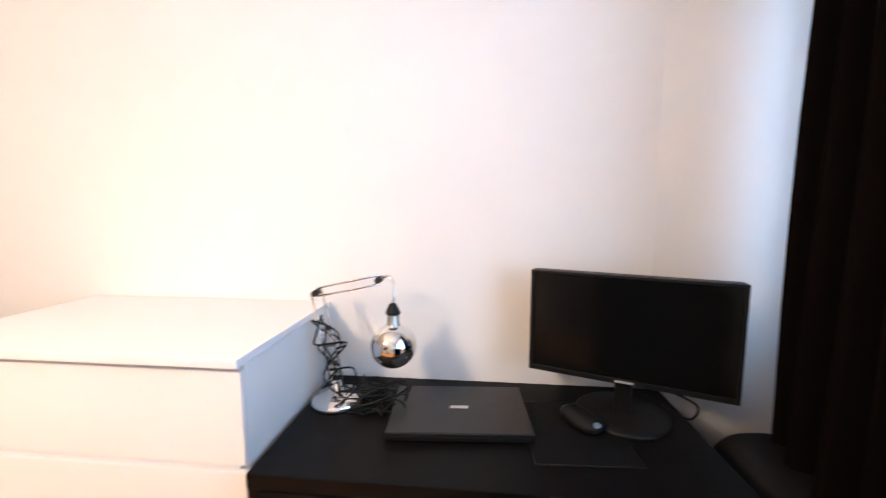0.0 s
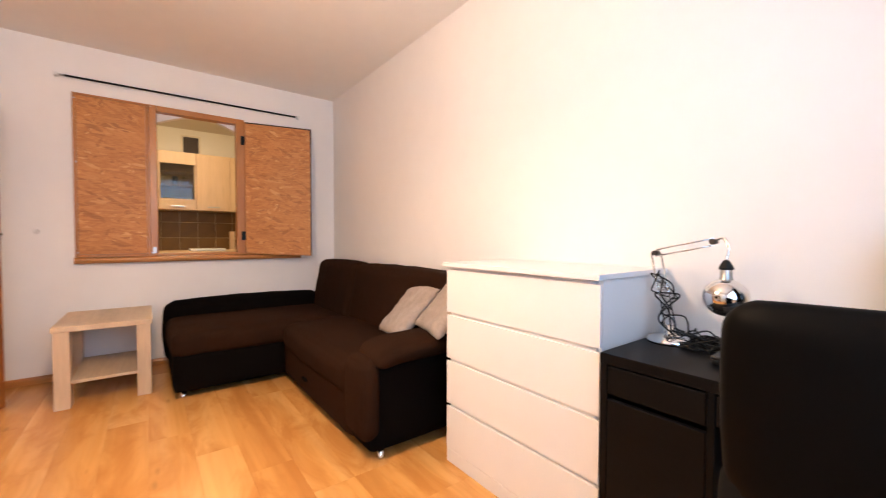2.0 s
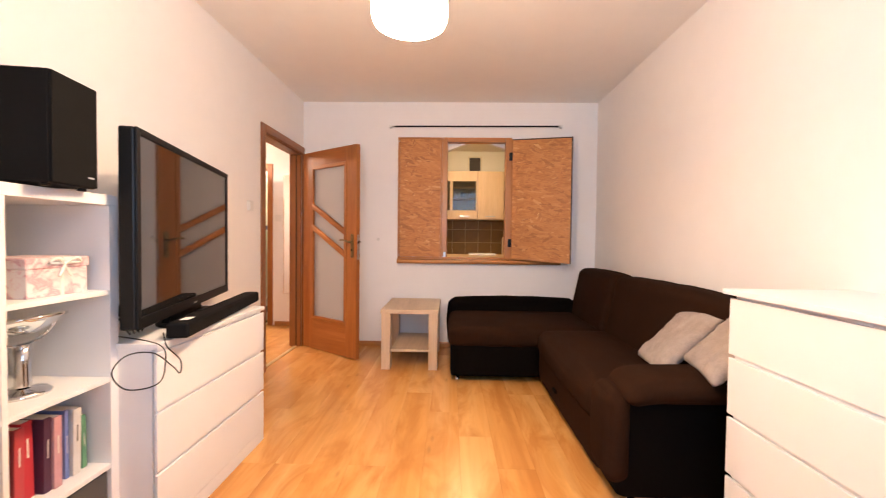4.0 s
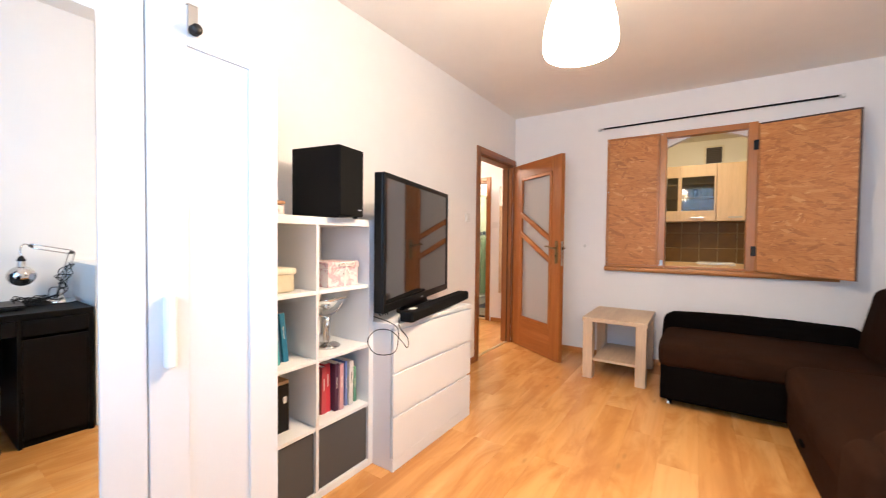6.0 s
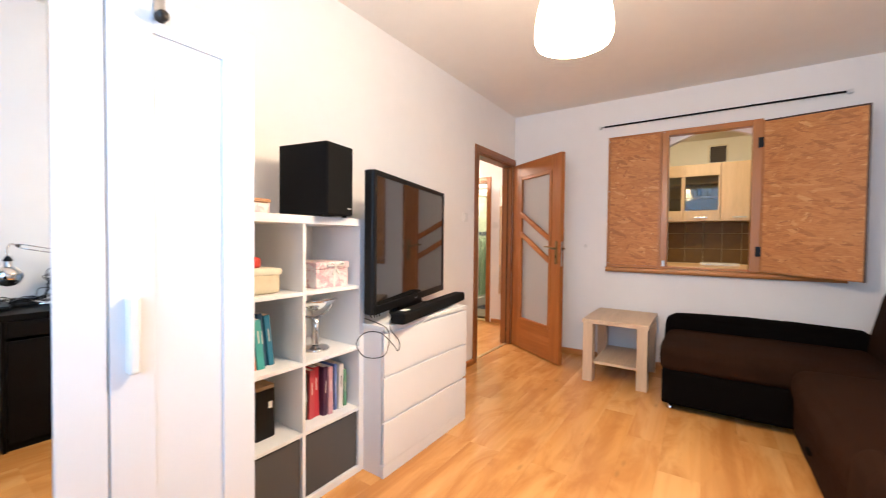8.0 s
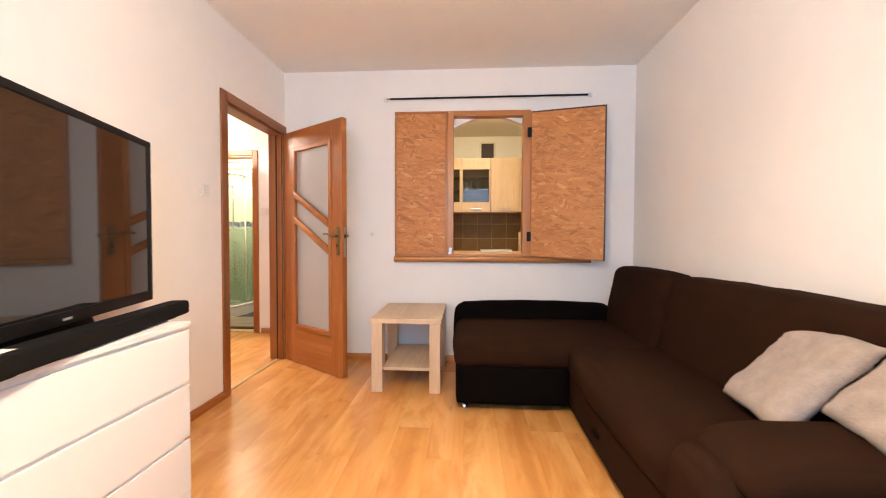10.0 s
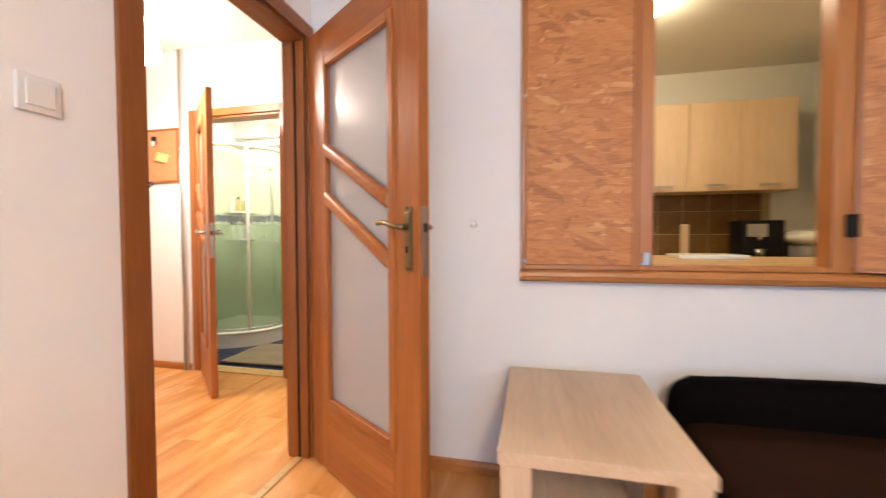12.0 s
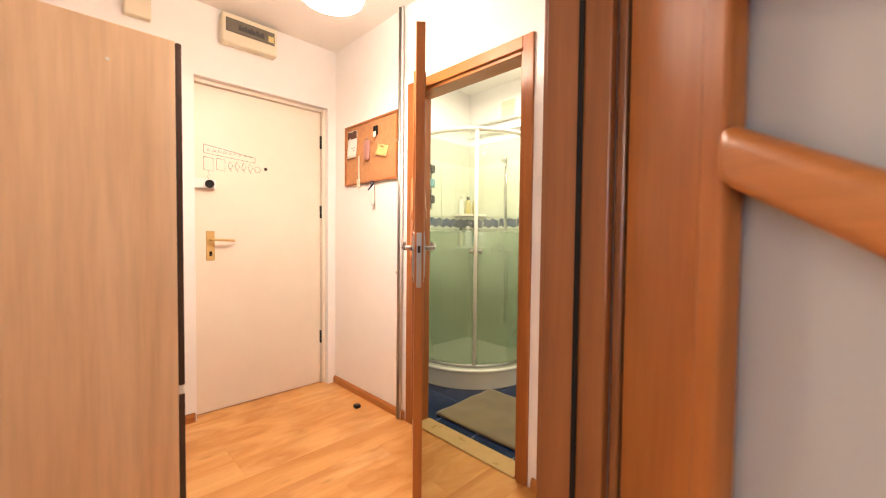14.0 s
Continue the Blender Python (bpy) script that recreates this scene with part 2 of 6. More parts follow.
MIRROR = plain("mirror_silver", (0.86, 0.88, 0.87), 0.0, 1.0, vary=0.0, relief=0.0)
PANE = veil("window_pane", (0.95, 0.97, 0.97), 0.93, 0.02)
SHOWERGLASS = veil("green_shower_glass", (0.88, 0.92, 0.84), 0.58, 0.3)
SHOWERCLEAR = veil("clear_shower_glass", (0.93, 0.95, 0.90), 0.9, 0.1)
SHOWERGLASS.node_tree.nodes["Principled BSDF"].inputs["Base Color"].default_value = (0.36, 0.45, 0.30, 1)
SHOWERGLASS.node_tree.nodes["Principled BSDF"].inputs["Specular IOR Level"].default_value = 0.15
TILE_B = plain("brown_wall_tile", (0.15, 0.076, 0.017), 0.45, vary=0.3, scale=6, spec=0.2)
GROUT = plain("pale_grout", (0.40, 0.30, 0.15), 0.8)
TILE_BLUE = plain("navy_floor_tile", (0.008, 0.020, 0.065), 0.22, vary=0.25, scale=9)
TILE_W = plain("pale_green_tile", (0.72, 0.76, 0.62), 0.22, vary=0.03)
TILE_G = plain("soft_green_tile", (0.44, 0.49, 0.37), 0.22, vary=0.05)
TILE_N = plain("navy_border_tile", (0.025, 0.05, 0.11), 0.2, vary=0.5, scale=14)
ACRYLIC = plain("white_acrylic", (0.80, 0.77, 0.68), 0.2, vary=0.02, relief=0.0)
MAT = plain("olive_bath_mat", (0.17, 0.125, 0.055), 0.95, vary=0.3, scale=9, fine=150, relief=0.9, sheen=0.4)
CORK = plain("cork", (0.50, 0.24, 0.10), 0.85, vary=0.18, scale=30, fine=200, relief=0.4)
PAPER = plain("paper", (0.78, 0.76, 0.70), 0.7, vary=0.03)
INK = plain("ink", (0.10, 0.085, 0.08), 0.7)
DOORPAINT = plain("cream_door_paint", (0.80, 0.72, 0.60), 0.42, vary=0.03)
BLUEBAG = plain("black_nylon", (0.006, 0.006, 0.007), 0.7, vary=0.2, fine=300, relief=0.4, spec=0.15)
LAMPGLOW = glow("lit_lamp_shade", (1.0, 0.75, 0.49), LAMP_ROOM)
DOWNGLOW = glow("lit_lamp_underside", (1.0, 0.75, 0.49), LAMP_DOWN)
CROWNGLOW = glow("lit_lamp_crown", (1.0, 0.75, 0.49), LAMP_CROWN)
HALLDOWN = glow("lit_hall_underside", (1.0, 0.79, 0.62), HALL_DOWN)
HALLGLOW = glow("lit_hall_shade", (1.0, 0.79, 0.62), LAMP_HALL)
KITGLOW = glow("lit_kitchen_lamp", (1.0, 0.78, 0.48), LAMP_KITCHEN)


def tint(name, color, rough=0.6):
    if name not in MATS:
        MATS[name] = plain(name, color, rough, vary=0.08, scale=20)
    return MATS[name]


# ---------- mesh helpers ----------
def bx(bm, x0, x1, y0, y1, z0, z1, bevel=0.0, seg=2):
    vs = [bm.verts.new(p) for p in ((x0, y0, z0), (x1, y0, z0), (x1, y1, z0), (x0, y1, z0), (x0, y0, z1), (x1, y0, z1), (x1, y1, z1), (x0, y1, z1))]
    fs = [bm.faces.new([vs[i] for i in q]) for q in ((0, 3, 2, 1), (4, 5, 6, 7), (0, 1, 5, 4), (1, 2, 6, 5), (2, 3, 7, 6), (3, 0, 4, 7))]
    if bevel:
        es = list({e for f in fs for e in f.edges})
        bmesh.ops.bevel(bm, geom=es, offset=bevel, segments=seg, affect="EDGES", profile=0.5)
    return bm


def box(*a, bevel=0.0, seg=2):
    return bx(bmesh.new(), *a, bevel=bevel, seg=seg)


def soft(x0, x1, y0, y1, z0, z1, r, n=8, puff=0.0, lump=0.0, seed=0.0):
    """A padded block: rounded edges of radius r, faces swollen by puff and slightly uneven."""
    bm = bmesh.new()
    bmesh.ops.create_cube(bm, size=2)
    bmesh.ops.subdivide_edges(bm, edges=bm.edges[:], cuts=n, use_grid_fill=True)
    c, h = Vector(((x0 + x1) / 2, (y0 + y1) / 2, (z0 + z1) / 2)), Vector(((x1 - x0) / 2, (y1 - y0) / 2, (z1 - z0) / 2))
    rr = [min(r, k * 0.98) for k in h]
    for v in bm.verts:
        u = v.co.copy()
        u = Vector([math.copysign(abs(k) ** 0.75, k) for k in u])
        p = Vector((u.x * h.x, u.y * h.y, u.z * h.z))
        q = Vector([max(-h[i] + rr[i], min(h[i] - rr[i], p[i])) for i in range(3)])
        d = Vector([(p[i] - q[i]) / rr[i] for i in range(3)])
        if d.length > 1e-6:
            d = d.normalized()
            p = q + Vector([d[i] * rr[i] for i in range(3)])
        b = [(1 - u[i] * u[i]) for i in range(3)]
        p += Vector((u.x * b[1] * b[2], u.y * b[0] * b[2], u.z * b[0] * b[1])) * puff
        if lump:
            p += u.normalized() * lump * noise.noise(p * 7 + Vector((seed, seed, seed)))
        v.co = c + p
    for f in bm.faces:
        f.smooth = True
    return bm


def lathe(profile, n=24, bm=None, at=(0, 0, 0)):
    bm = bm or bmesh.new()
    rings = []
    for r, z in profile:
        if r < 1e-5:
            rings.append([bm.verts.new((at[0], at[1], at[2] + z))])
        else:
            rings.append([bm.verts.new((at[0] + r * math.cos(a), at[1] + r * math.sin(a), at[2] + z)) for a in [2 * math.pi * i / n for i in range(n)]])
    for a, b in zip(rings, rings[1:]):
        for i in range(n):
            j = (i + 1) % n
            q = [a[i % len(a)], a[j % len(a)], b[j % len(b)], b[i % len(b)]]
            q = list(dict.fromkeys(q))
            if len(q) > 2:
                bm.faces.new(q).smooth = True
    return bm


def tube(points, r, n=8, bm=None):
    """A round bar along a line of points."""
    bm = bm or bmesh.new()
    pts = [Vector(p) for p in points]
    rings, up = [], Vector((0.31, 0.17, 0.93))
    for i, p in enumerate(pts):
        d = (pts[min(i + 1, len(pts) - 1)] - pts[max(i - 1, 0)]).normalized()
        s = d.cross(up).normalized() if abs(d.dot(up)) < 0.98 else d.orthogonal().normalized()
        w = s.cross(d).normalized()
        rings.append([bm.verts.new(p + r * (math.cos(2 * math.pi * k / n) * s + math.sin(2 * math.pi * k / n) * w)) for k in range(n)])
    for a, b in zip(rings, rings[1:]):
        for k in range(n):
            bm.faces.new((a[k], a[(k + 1) % n], b[(k + 1) % n], b[k])).smooth = True
    bm.faces.new(rings[0][::-1])
    bm.faces.new(rings[-1])
    return bm


def curl(points, steps=8):
    """A smooth line through the points (Catmull-Rom)."""
    p = [Vector(q) for q in points]
    p = [p[0]] + p + [p[-1]]
    out = []
    for i in range(1, len(p) - 2):
        for s in range(steps):
            u = s / steps
            out.append(0.5 * (2 * p[i] + (p[i + 1] - p[i - 1]) * u + (2 * p[i - 1] - 5 * p[i] + 4 * p[i + 1] - p[i + 2]) * u * u + (3 * p[i] - p[i - 1] - 3 * p[i + 1] + p[i + 2]) * u ** 3))
    return out + [p[-2]]


def prism(outline, axis, a, b, bm=None):
    """A straight body with the given outline, from a to b along an axis."""
    bm = bm or bmesh.new()
    put = {"x": lambda u, v, w: (w, u, v), "y": lambda u, v, w: (u, w, v), "z": lambda u, v, w: (u, v, w)}[axis]
    lo, hi = [bm.verts.new(put(u, v, a)) for u, v in outline], [bm.verts.new(put(u, v, b)) for u, v in outline]
    bm.faces.new(lo)
    bm.faces.new(hi)
    for i in range(len(lo)):
        j = (i + 1) % len(lo)
        bm.faces.new((lo[i], lo[j], hi[j], hi[i]))
    return bm


def part(name, bm, material, parent=None, label="", m=None):
    bmesh.ops.recalc_face_normals(bm, faces=bm.faces[:])
    me = bpy.data.meshes.new(name)
    bm.to_mesh(me)
    bm.free()
    me.materials.append(material)
    o = new(name, me)
    if parent is not None:
        o.parent = parent
    if m is not None:
        o.matrix_basis = m
    if label:
        o["label"] = label
    return o


def thing(name, m, label, category, group="", kind=""):
    o = new(name)
    o.matrix_basis = m
    o.empty_display_size = 0.1
    return tagged(o, label, category, group, kind)


def structure(name, bm, material, label, category="wall"):
    return tagged(part(name, bm, material), label, category, kind="structure")


# ---------- the large structure ----------
X0, X1, Y0, Y1, H = -2.75, 2.25, -2.65, 0.511, 2.645
T = 0.12
HX0, HX1, HY0, HH = -3.65, -1.78, -5.24, 2.645

floor_bm = box(-5.3, X1 + 0.3, HY0 - 0.3, 1.2, -0.12, -0.008)
floor = structure("floor", floor_bm, LAM_DARK, "warm oak laminate floor in long boards", "floor")
# long wall behind the sofa and the desk, with a shallow rounded pilaster by the window
structure("wall_north", box(X0, X1 + 0.35, Y1, Y1 + T, 0, H), WALL, "white rolled paint wall behind sofa and desk")
swell = [(X1, Y1 + 0.03), (1.76, Y1 + 0.03)] + [(1.76 + 0.28 * i / 20, Y1 + 0.0008 - 0.028 * (1 - math.cos(math.pi * i / 20)) / 2) for i in range(21)] + [(X1, Y1 - 0.0272)]
pil = prism(swell, "z", 0, H)
pil.normal_update()
for f in pil.faces:
    f.smooth = f.calc_center_median().y < Y1 and abs(f.normal.z) < 0.5
structure("wall_pilaster", pil, WALL, "shallow white wall projection beside the window", "wall")
# window wall
WY0, WY1, WZ0, WZ1 = -1.8, 0.22, 0.92, 2.32
bm = bmesh.new()
bx(bm, X1, X1 + 0.35, WY1, Y1, 0, H)
bx(bm, X1, X1 + 0.35, Y0 - T, WY0, 0, H)
bx(bm, X1, X1 + 0.35, WY0, WY1, 0, WZ0)
bx(bm, X1, X1 + 0.35, WY0, WY1, WZ1, H)
structure("wall_east", bm, WALL, "white wall with the window opening")
# wall with the doorway
DX0, DX1, DZ = -2.722, -1.865, 2.10
bm = bmesh.new()
bx(bm, X0 - T, DX0, Y0 - T, Y0, 0, H + 0.2)
bx(bm, DX1, X1 + 0.35, Y0 - T, Y0, 0, H + 0.2)
bx(bm, DX0, DX1, Y0 - T, Y0, DZ, H + 0.2)
structure("wall_south", bm, WALL, "white wall with the doorway to the hall")
# wall with the kitchen hatch, arched on the inside
KY0, KY1, KZ0, KZ1 = -1.085, -0.412, 0.962, 2.235
bm = bmesh.new()
bx(bm, X0 - T, X0, Y0, KY0, 0, H)
bx(bm, X0 - T, X0, KY1, 1.12, 0, H)
bx(bm, X0 - T, X0, KY0, KY1, 0, KZ0)
bx(bm, X0 - T, X0, KY0, KY1, KZ1, H)
for s, e in ((KY0, 1), (KY1, -1)):
    ym = (KY0 + KY1) / 2
    arc = [(s, KZ1), (s, KZ1 - 0.10)]
    for i in range(1, 13):
        u = i / 12
        arc.append((s + (ym - s) * u, KZ1 - 0.10 * (1 - math.sin(u * math.pi / 2)) - 0.001))
    prism(arc, "x", X0 - T, X0 - 0.045, bm)
structure("wall_west", bm, WALL, "white wall with the hatch to the kitchen")
structure("ceiling", box(X0 - T, X1 + 0.35, Y0, Y1 + T, H, H + 0.12), CEIL, "plain white painted ceiling", "ceiling")
# hall
structure("hall_ceiling", box(HX0 - T, HX1 + T, HY0 - T, Y0 - T, HH, HH + 0.1), CEIL, "white painted hall ceiling", "ceiling")
bm = bmesh.new()
BY0, BY1, BZ = -4.262, -3.462, 2.09
bx(bm, HX0 - T, HX0, HY0 - T, BY0, 0, HH)
bx(bm, HX0 - T, HX0, BY1, Y0 - T, 0, HH)
bx(bm, HX0 - T, HX0, BY0, BY1, BZ, HH)
structure("hall_wall_west", bm, WALL, "warm white hall wall with the bathroom doorway")
bm = bmesh.new()
EX0, EX1, EZ = -3.585, -2.675, 2.19
bx(bm, HX0, EX0, HY0 - 0.2, HY0, 0, HH)
bx(bm, EX1, HX1, HY0 - 0.2, HY0, 0, HH)
bx(bm, EX0, EX1, HY0 - 0.2, HY0, EZ, HH)
structure("hall_wall_south", bm, WALL, "warm white hall wall round the entrance door")
structure("hall_wall_east", box(HX1, HX1 + T, HY0 - T, Y0 - T, 0, HH), WALL, "warm white hall wall")
# bathroom and kitchen shells
QX, QY = -5.09, -5.09
structure("bathroom_wall_west", box(QX - T, QX, QY - T, -3.16, 0, 2.65), WALL, "white bathroom wall above the tiles")
structure("bathroom_wall_south", box(QX, HX0 - T, QY - T, QY, 0, 2.65), WALL, "white bathroom wall above the tiles")
structure("bathroom_wall_north", box(QX, HX0 - T, -3.28, -3.16, 0, 2.65), WALL, "white bathroom wall")
structure("bathroom_ceiling", box(QX - T, HX0 - T, QY - T, -3.16, 2.65, 2.75), CEIL, "white bathroom ceiling", "ceiling")
KX = -5.14
structure("kitchen_wall_west", box(KX - T, KX, -2.1, 1.12, 0, 2.75), KWALL, "cream kitchen wall above brown tiles")
structure("kitchen_wall_north", box(KX, X0 - T, 1.0, 1.12, 0, 2.75), KWALL, "cream kitchen wall")
structure("kitchen_wall_south", box(KX, X0 - T, -2.1, -1.98, 0, 2.75), KWALL, "cream kitchen wall")
structure("kitchen_ceiling", box(KX - T, X0 - T, -2.1, 1.12, 2.66, 2.76), KWALL, "cream kitchen ceiling", "ceiling")


def skirting(name, a, b, inward):
    (ax, ay), (bx_, by) = a, b
    d = Vector((bx_ - ax, by - ay, 0)).normalized()
    n = Vector((*inward, 0))
    prof = [(0, 0), (0.016, 0), (0.016, 0.035), (0.010, 0.052), (0, 0.055)]
    bm = bmesh.new()
    r = [[bm.verts.new(Vector((px, py, 0)) + n * u + Vector((0, 0, v))) for u, v in prof] for px, py in ((ax, ay), (bx_, by))]
    for i in range(5):
        bm.faces.new((r[0][i], r[0][(i + 1) % 5], r[1][(i + 1) % 5], r[1][i]))
    bm.faces.new(r[0])
    bm.faces.new(r[1])
    return structure(name, bm, DOORWOOD_X if abs(d.x) > 0.5 else PINE_Y, "low brown wooden skirting board", "skirting board")


skirting("baseboard", (X0, Y0 + 0.05), (X0, Y1), (1, 0))
skirting("baseboard", (X0, Y1), (X1, Y1), (0, -1))
skirting("baseboard", (DX1 + 0.07, Y0), (X1, Y0), (0, 1))
skirting("baseboard", (HX0, HY0), (HX0, BY0 - 0.08), (1, 0))
skirting("baseboard", (HX0, BY1 + 0.08), (HX0, Y0 - T), (1, 0))
skirting("baseboard", (EX1 + 0.01, HY0), (HX1, HY0), (0, 1))

# ---------- doors, frames, window ----------
def door_frame(name, label, a0, a1, top, axis, face, thick, m, w=0.068, upright=DOORWOOD_Z, level=PINE_Y):
    """Lining and architraves round an opening. a0, a1: clear opening along the wall; face: the wall's front; thick: the wall."""
    root = thing(name, m, label, "door frame", kind="structure")
    d = 0.014

    def b(u0, u1, v0, v1, z0, z1, bev=0.004):
        return box(u0, u1, v0, v1, z0, z1, bevel=bev) if axis == "x" else box(v0, v1, u0, u1, z0, z1, bevel=bev)
    for s in (0, 1):
        f0, f1 = (face - 0.002, face + d) if s == 0 else (face - thick - d, face - thick + 0.002)
        part("architrave", b(a0 - w, a0 + 0.004, f0, f1, 0, top + w), upright, root)
        part("architrave", b(a1 - 0.004, a1 + w, f0, f1, 0, top + w), upright, root)
        part("head_architrave", b(a0 + 0.005, a1 - 0.005, f0, f1, top - 0.004, top + w), level, root)
    part("lining", b(a0 - 0.001, a0 + 0.022, face - thick + 0.003, face - 0.003, 0, top, 0.003), upright, root)
    part("lining", b(a1 - 0.022, a1 + 0.001, face - thick + 0.003, face - 0.003, 0, top, 0.003), upright, root)
    part("lining", b(a0 + 0.023, a1 - 0.023, face - thick + 0.003, face - 0.003, top - 0.022, top, 0.003), level, root)
    # rubber seal and stop
    for u0, u1 in ((a0 + 0.0225, a0 + 0.027), (a1 - 0.027, a1 - 0.0225)):
        part("seal", b(u0, u1, face - 0.055, face - 0.047, 0, top - 0.023, 0.0), BLACK, root, "black rubber door seal")
    return root


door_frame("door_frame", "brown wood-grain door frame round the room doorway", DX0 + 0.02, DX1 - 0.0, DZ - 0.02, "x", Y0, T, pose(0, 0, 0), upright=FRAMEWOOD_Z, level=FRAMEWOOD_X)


def lever(parent, y, side, x, z, metal, long_plate=True):
    """A lever handle on its plate. side: the face's outward sign along y."""
    s = side
    a, b = sorted((y, y + s * 0.006))
    lo, hi = z - 0.155, z + 0.075
    rim = [(x + 0.020 * math.cos(k), hi - 0.016 + 0.016 * math.sin(k)) for k in [math.pi * i / 10 for i in range(11)]]
    rim += [(x - 0.020 * math.cos(k), lo + 0.016 - 0.016 * math.sin(k)) for k in [math.pi * i / 10 for i in range(11)]]
    plate = part("handle_plate", prism(rim, "y", a, b), metal, parent, "aged brass handle plate")
    c, e = sorted((y + s * 0.0055, y + s * 0.010))
    part("raised_field", box(x - 0.0155, x + 0.0155, c, e, lo + 0.024, hi - 0.022, bevel=0.004), metal, plate)
    for zz in (lo + 0.011, hi - 0.010):
        part("screw", tube([(x, y + s * 0.0055, zz), (x, y + s * 0.0085, zz)], 0.0045, 10), DARKMETAL, plate)
    hub = tube([(x, y + s * 0.009, z), (x, y + s * 0.048, z)], 0.011, 14)
    path = curl([(x + 0.006, y + s * 0.048, z), (x - 0.03, y + s * 0.055, z + 0.006), (x - 0.08, y + s * 0.050, z + 0.018), (x - 0.128, y + s * 0.044, z + 0.016)], 6)
    tube(path, 0.0085, 10, hub)
    part("lever", hub, metal, plate)
    k0, k1 = sorted((y + s * 0.0095, y + s * 0.0106))
    part("keyhole", box(x - 0.006, x + 0.006, k0, k1, z - 0.088, z - 0.066), BLACKM, plate)
    return plate


def leaf(name, m, w, h, label, metal, glassy=True, left=0.125, right=0.16, hz=1.14, set_in=0.092, t=0.040):
    """A door leaf lying along +x from its hinge, 40 mm thick, with a glazed field and two slanting bars."""
    root = thing(name, m, label, "door")
    st = left
    z0 = 0.008
    gx0, gx1, gz0, gz1 = st, w - right, 0.335, h - 0.165
    part("stile", box(0, gx0, 0, t, z0, h, bevel=0.003), DOORWOOD_Z, root)
    part("stile", box(gx1, w, 0, t, z0, h, bevel=0.003), DOORWOOD_Z, root)
    part("bottom_rail", box(gx0 + 0.0005, gx1 - 0.0005, 0.0003, t - 0.0003, z0, gz0), DOORWOOD_X, root)
    part("top_rail", box(gx0 + 0.0005, gx1 - 0.0005, 0.0003, t - 0.0003, gz1, h), DOORWOOD_X, root)
    if glassy:
        part("glass_pane", box(gx0 - 0.004, gx1 + 0.004, t / 2 - 0.003, t / 2 + 0.003, gz0 - 0.004, gz1 + 0.004), DOORGLASS, root, "frosted milky glass pane")
        q = 0.022
        for zc in (0.0, 0.22):
            za, zb = 1.490 - zc, 1.490 - zc - 0.540 * (gx1 - gx0 + 0.024)
            for ya, yb in ((-0.019, t / 2 - 0.004), (t / 2 + 0.004, t + 0.019)):
                prof = [(gx0 + 0.013, za - 0.0135), (gx0 + 0.013, za + 0.0525), (gx1 - 0.013, zb + 0.0795), (gx1 - 0.013, zb + 0.0135)]
                bm = prism(prof, "y", ya, yb)
                bmesh.ops.bevel(bm, geom=bm.edges[:], offset=0.0178, segments=6, affect="EDGES", profile=0.5)
                for f in bm.faces:
                    f.smooth = True
                part("slanting_bar", bm, DOORWOOD_X, root, m=None)
        for ya, yb in ((-0.009, t / 2 - 0.0035), (t / 2 + 0.0035, t + 0.009)):
            part("glazing_bead", box(gx0 - 0.016, gx0 + q, ya, yb, gz0 - 0.016, gz1 + 0.016, bevel=0.006), DOORWOOD_Z, root)
            part("glazing_bead", box(gx1 - q, gx1 + 0.016, ya, yb, gz0 - 0.016, gz1 + 0.016, bevel=0.006), DOORWOOD_Z, root)
            part("glazing_bead", box(gx0 + q, gx1 - q, ya, yb, gz0 - 0.016, gz0 + q, bevel=0.006), DOORWOOD_X, root)
            part("glazing_bead", box(gx0 + q, gx1 - q, ya, yb, gz1 - q, gz1 + 0.016, bevel=0.006), DOORWOOD_X, root)
    hx = w - set_in
    lever(root, 0.0, -1, hx, hz, metal)
    lever(root, t, 1, hx, hz, metal)
    lock = part("lock_plate", box(w - 0.0005, w + 0.002, t / 2 - 0.011, t / 2 + 0.011, hz - 0.17, hz + 0.07, bevel=0.0008), STEEL, root, "steel lock face plate")
    part("latch", box(w + 0.002, w + 0.012, t / 2 - 0.006, t / 2 + 0.006, hz - 0.018, hz + 0.012, bevel=0.002), DARKMETAL, lock)
    for z in (0.25, h - 0.28):
        part("hinge", tube([(-0.006, t + 0.004, z), (-0.006, t + 0.004, z + 0.09)], 0.007, 10), BRASS, root)
    return root


ANG = 55.6
leaf("door", pose(-2.692, -2.630, 0, 0, 0, ANG), 0.838, 2.07, "half-open brown door with frosted glass and slanting bars", BRASS, left=0.155, right=0.152, set_in=0.055, t=0.045)
part("threshold_strip", box(DX0, DX1, Y0 - 0.075, Y0 - 0.035, -0.004, 0.006, bevel=0.003), tint("brass_strip", (0.55, 0.36, 0.14), 0.3), floor, "thin gold-coloured threshold strip")

door_frame("bathroom_door_frame", "brown wood-grain frame of the bathroom doorway", BY0 + 0.0, BY1, BZ, "y", HX0, T, pose(0, 0, 0), w=0.056)
BANG = math.degrees(math.atan2(-3.69 + 4.235, -3.168 + 3.625))
leaf("bathroom_door", pose(-3.625, -4.235, 0, 0, 0, BANG), 0.711, 2.115, "brown bathroom door standing open into the hall", STEEL)

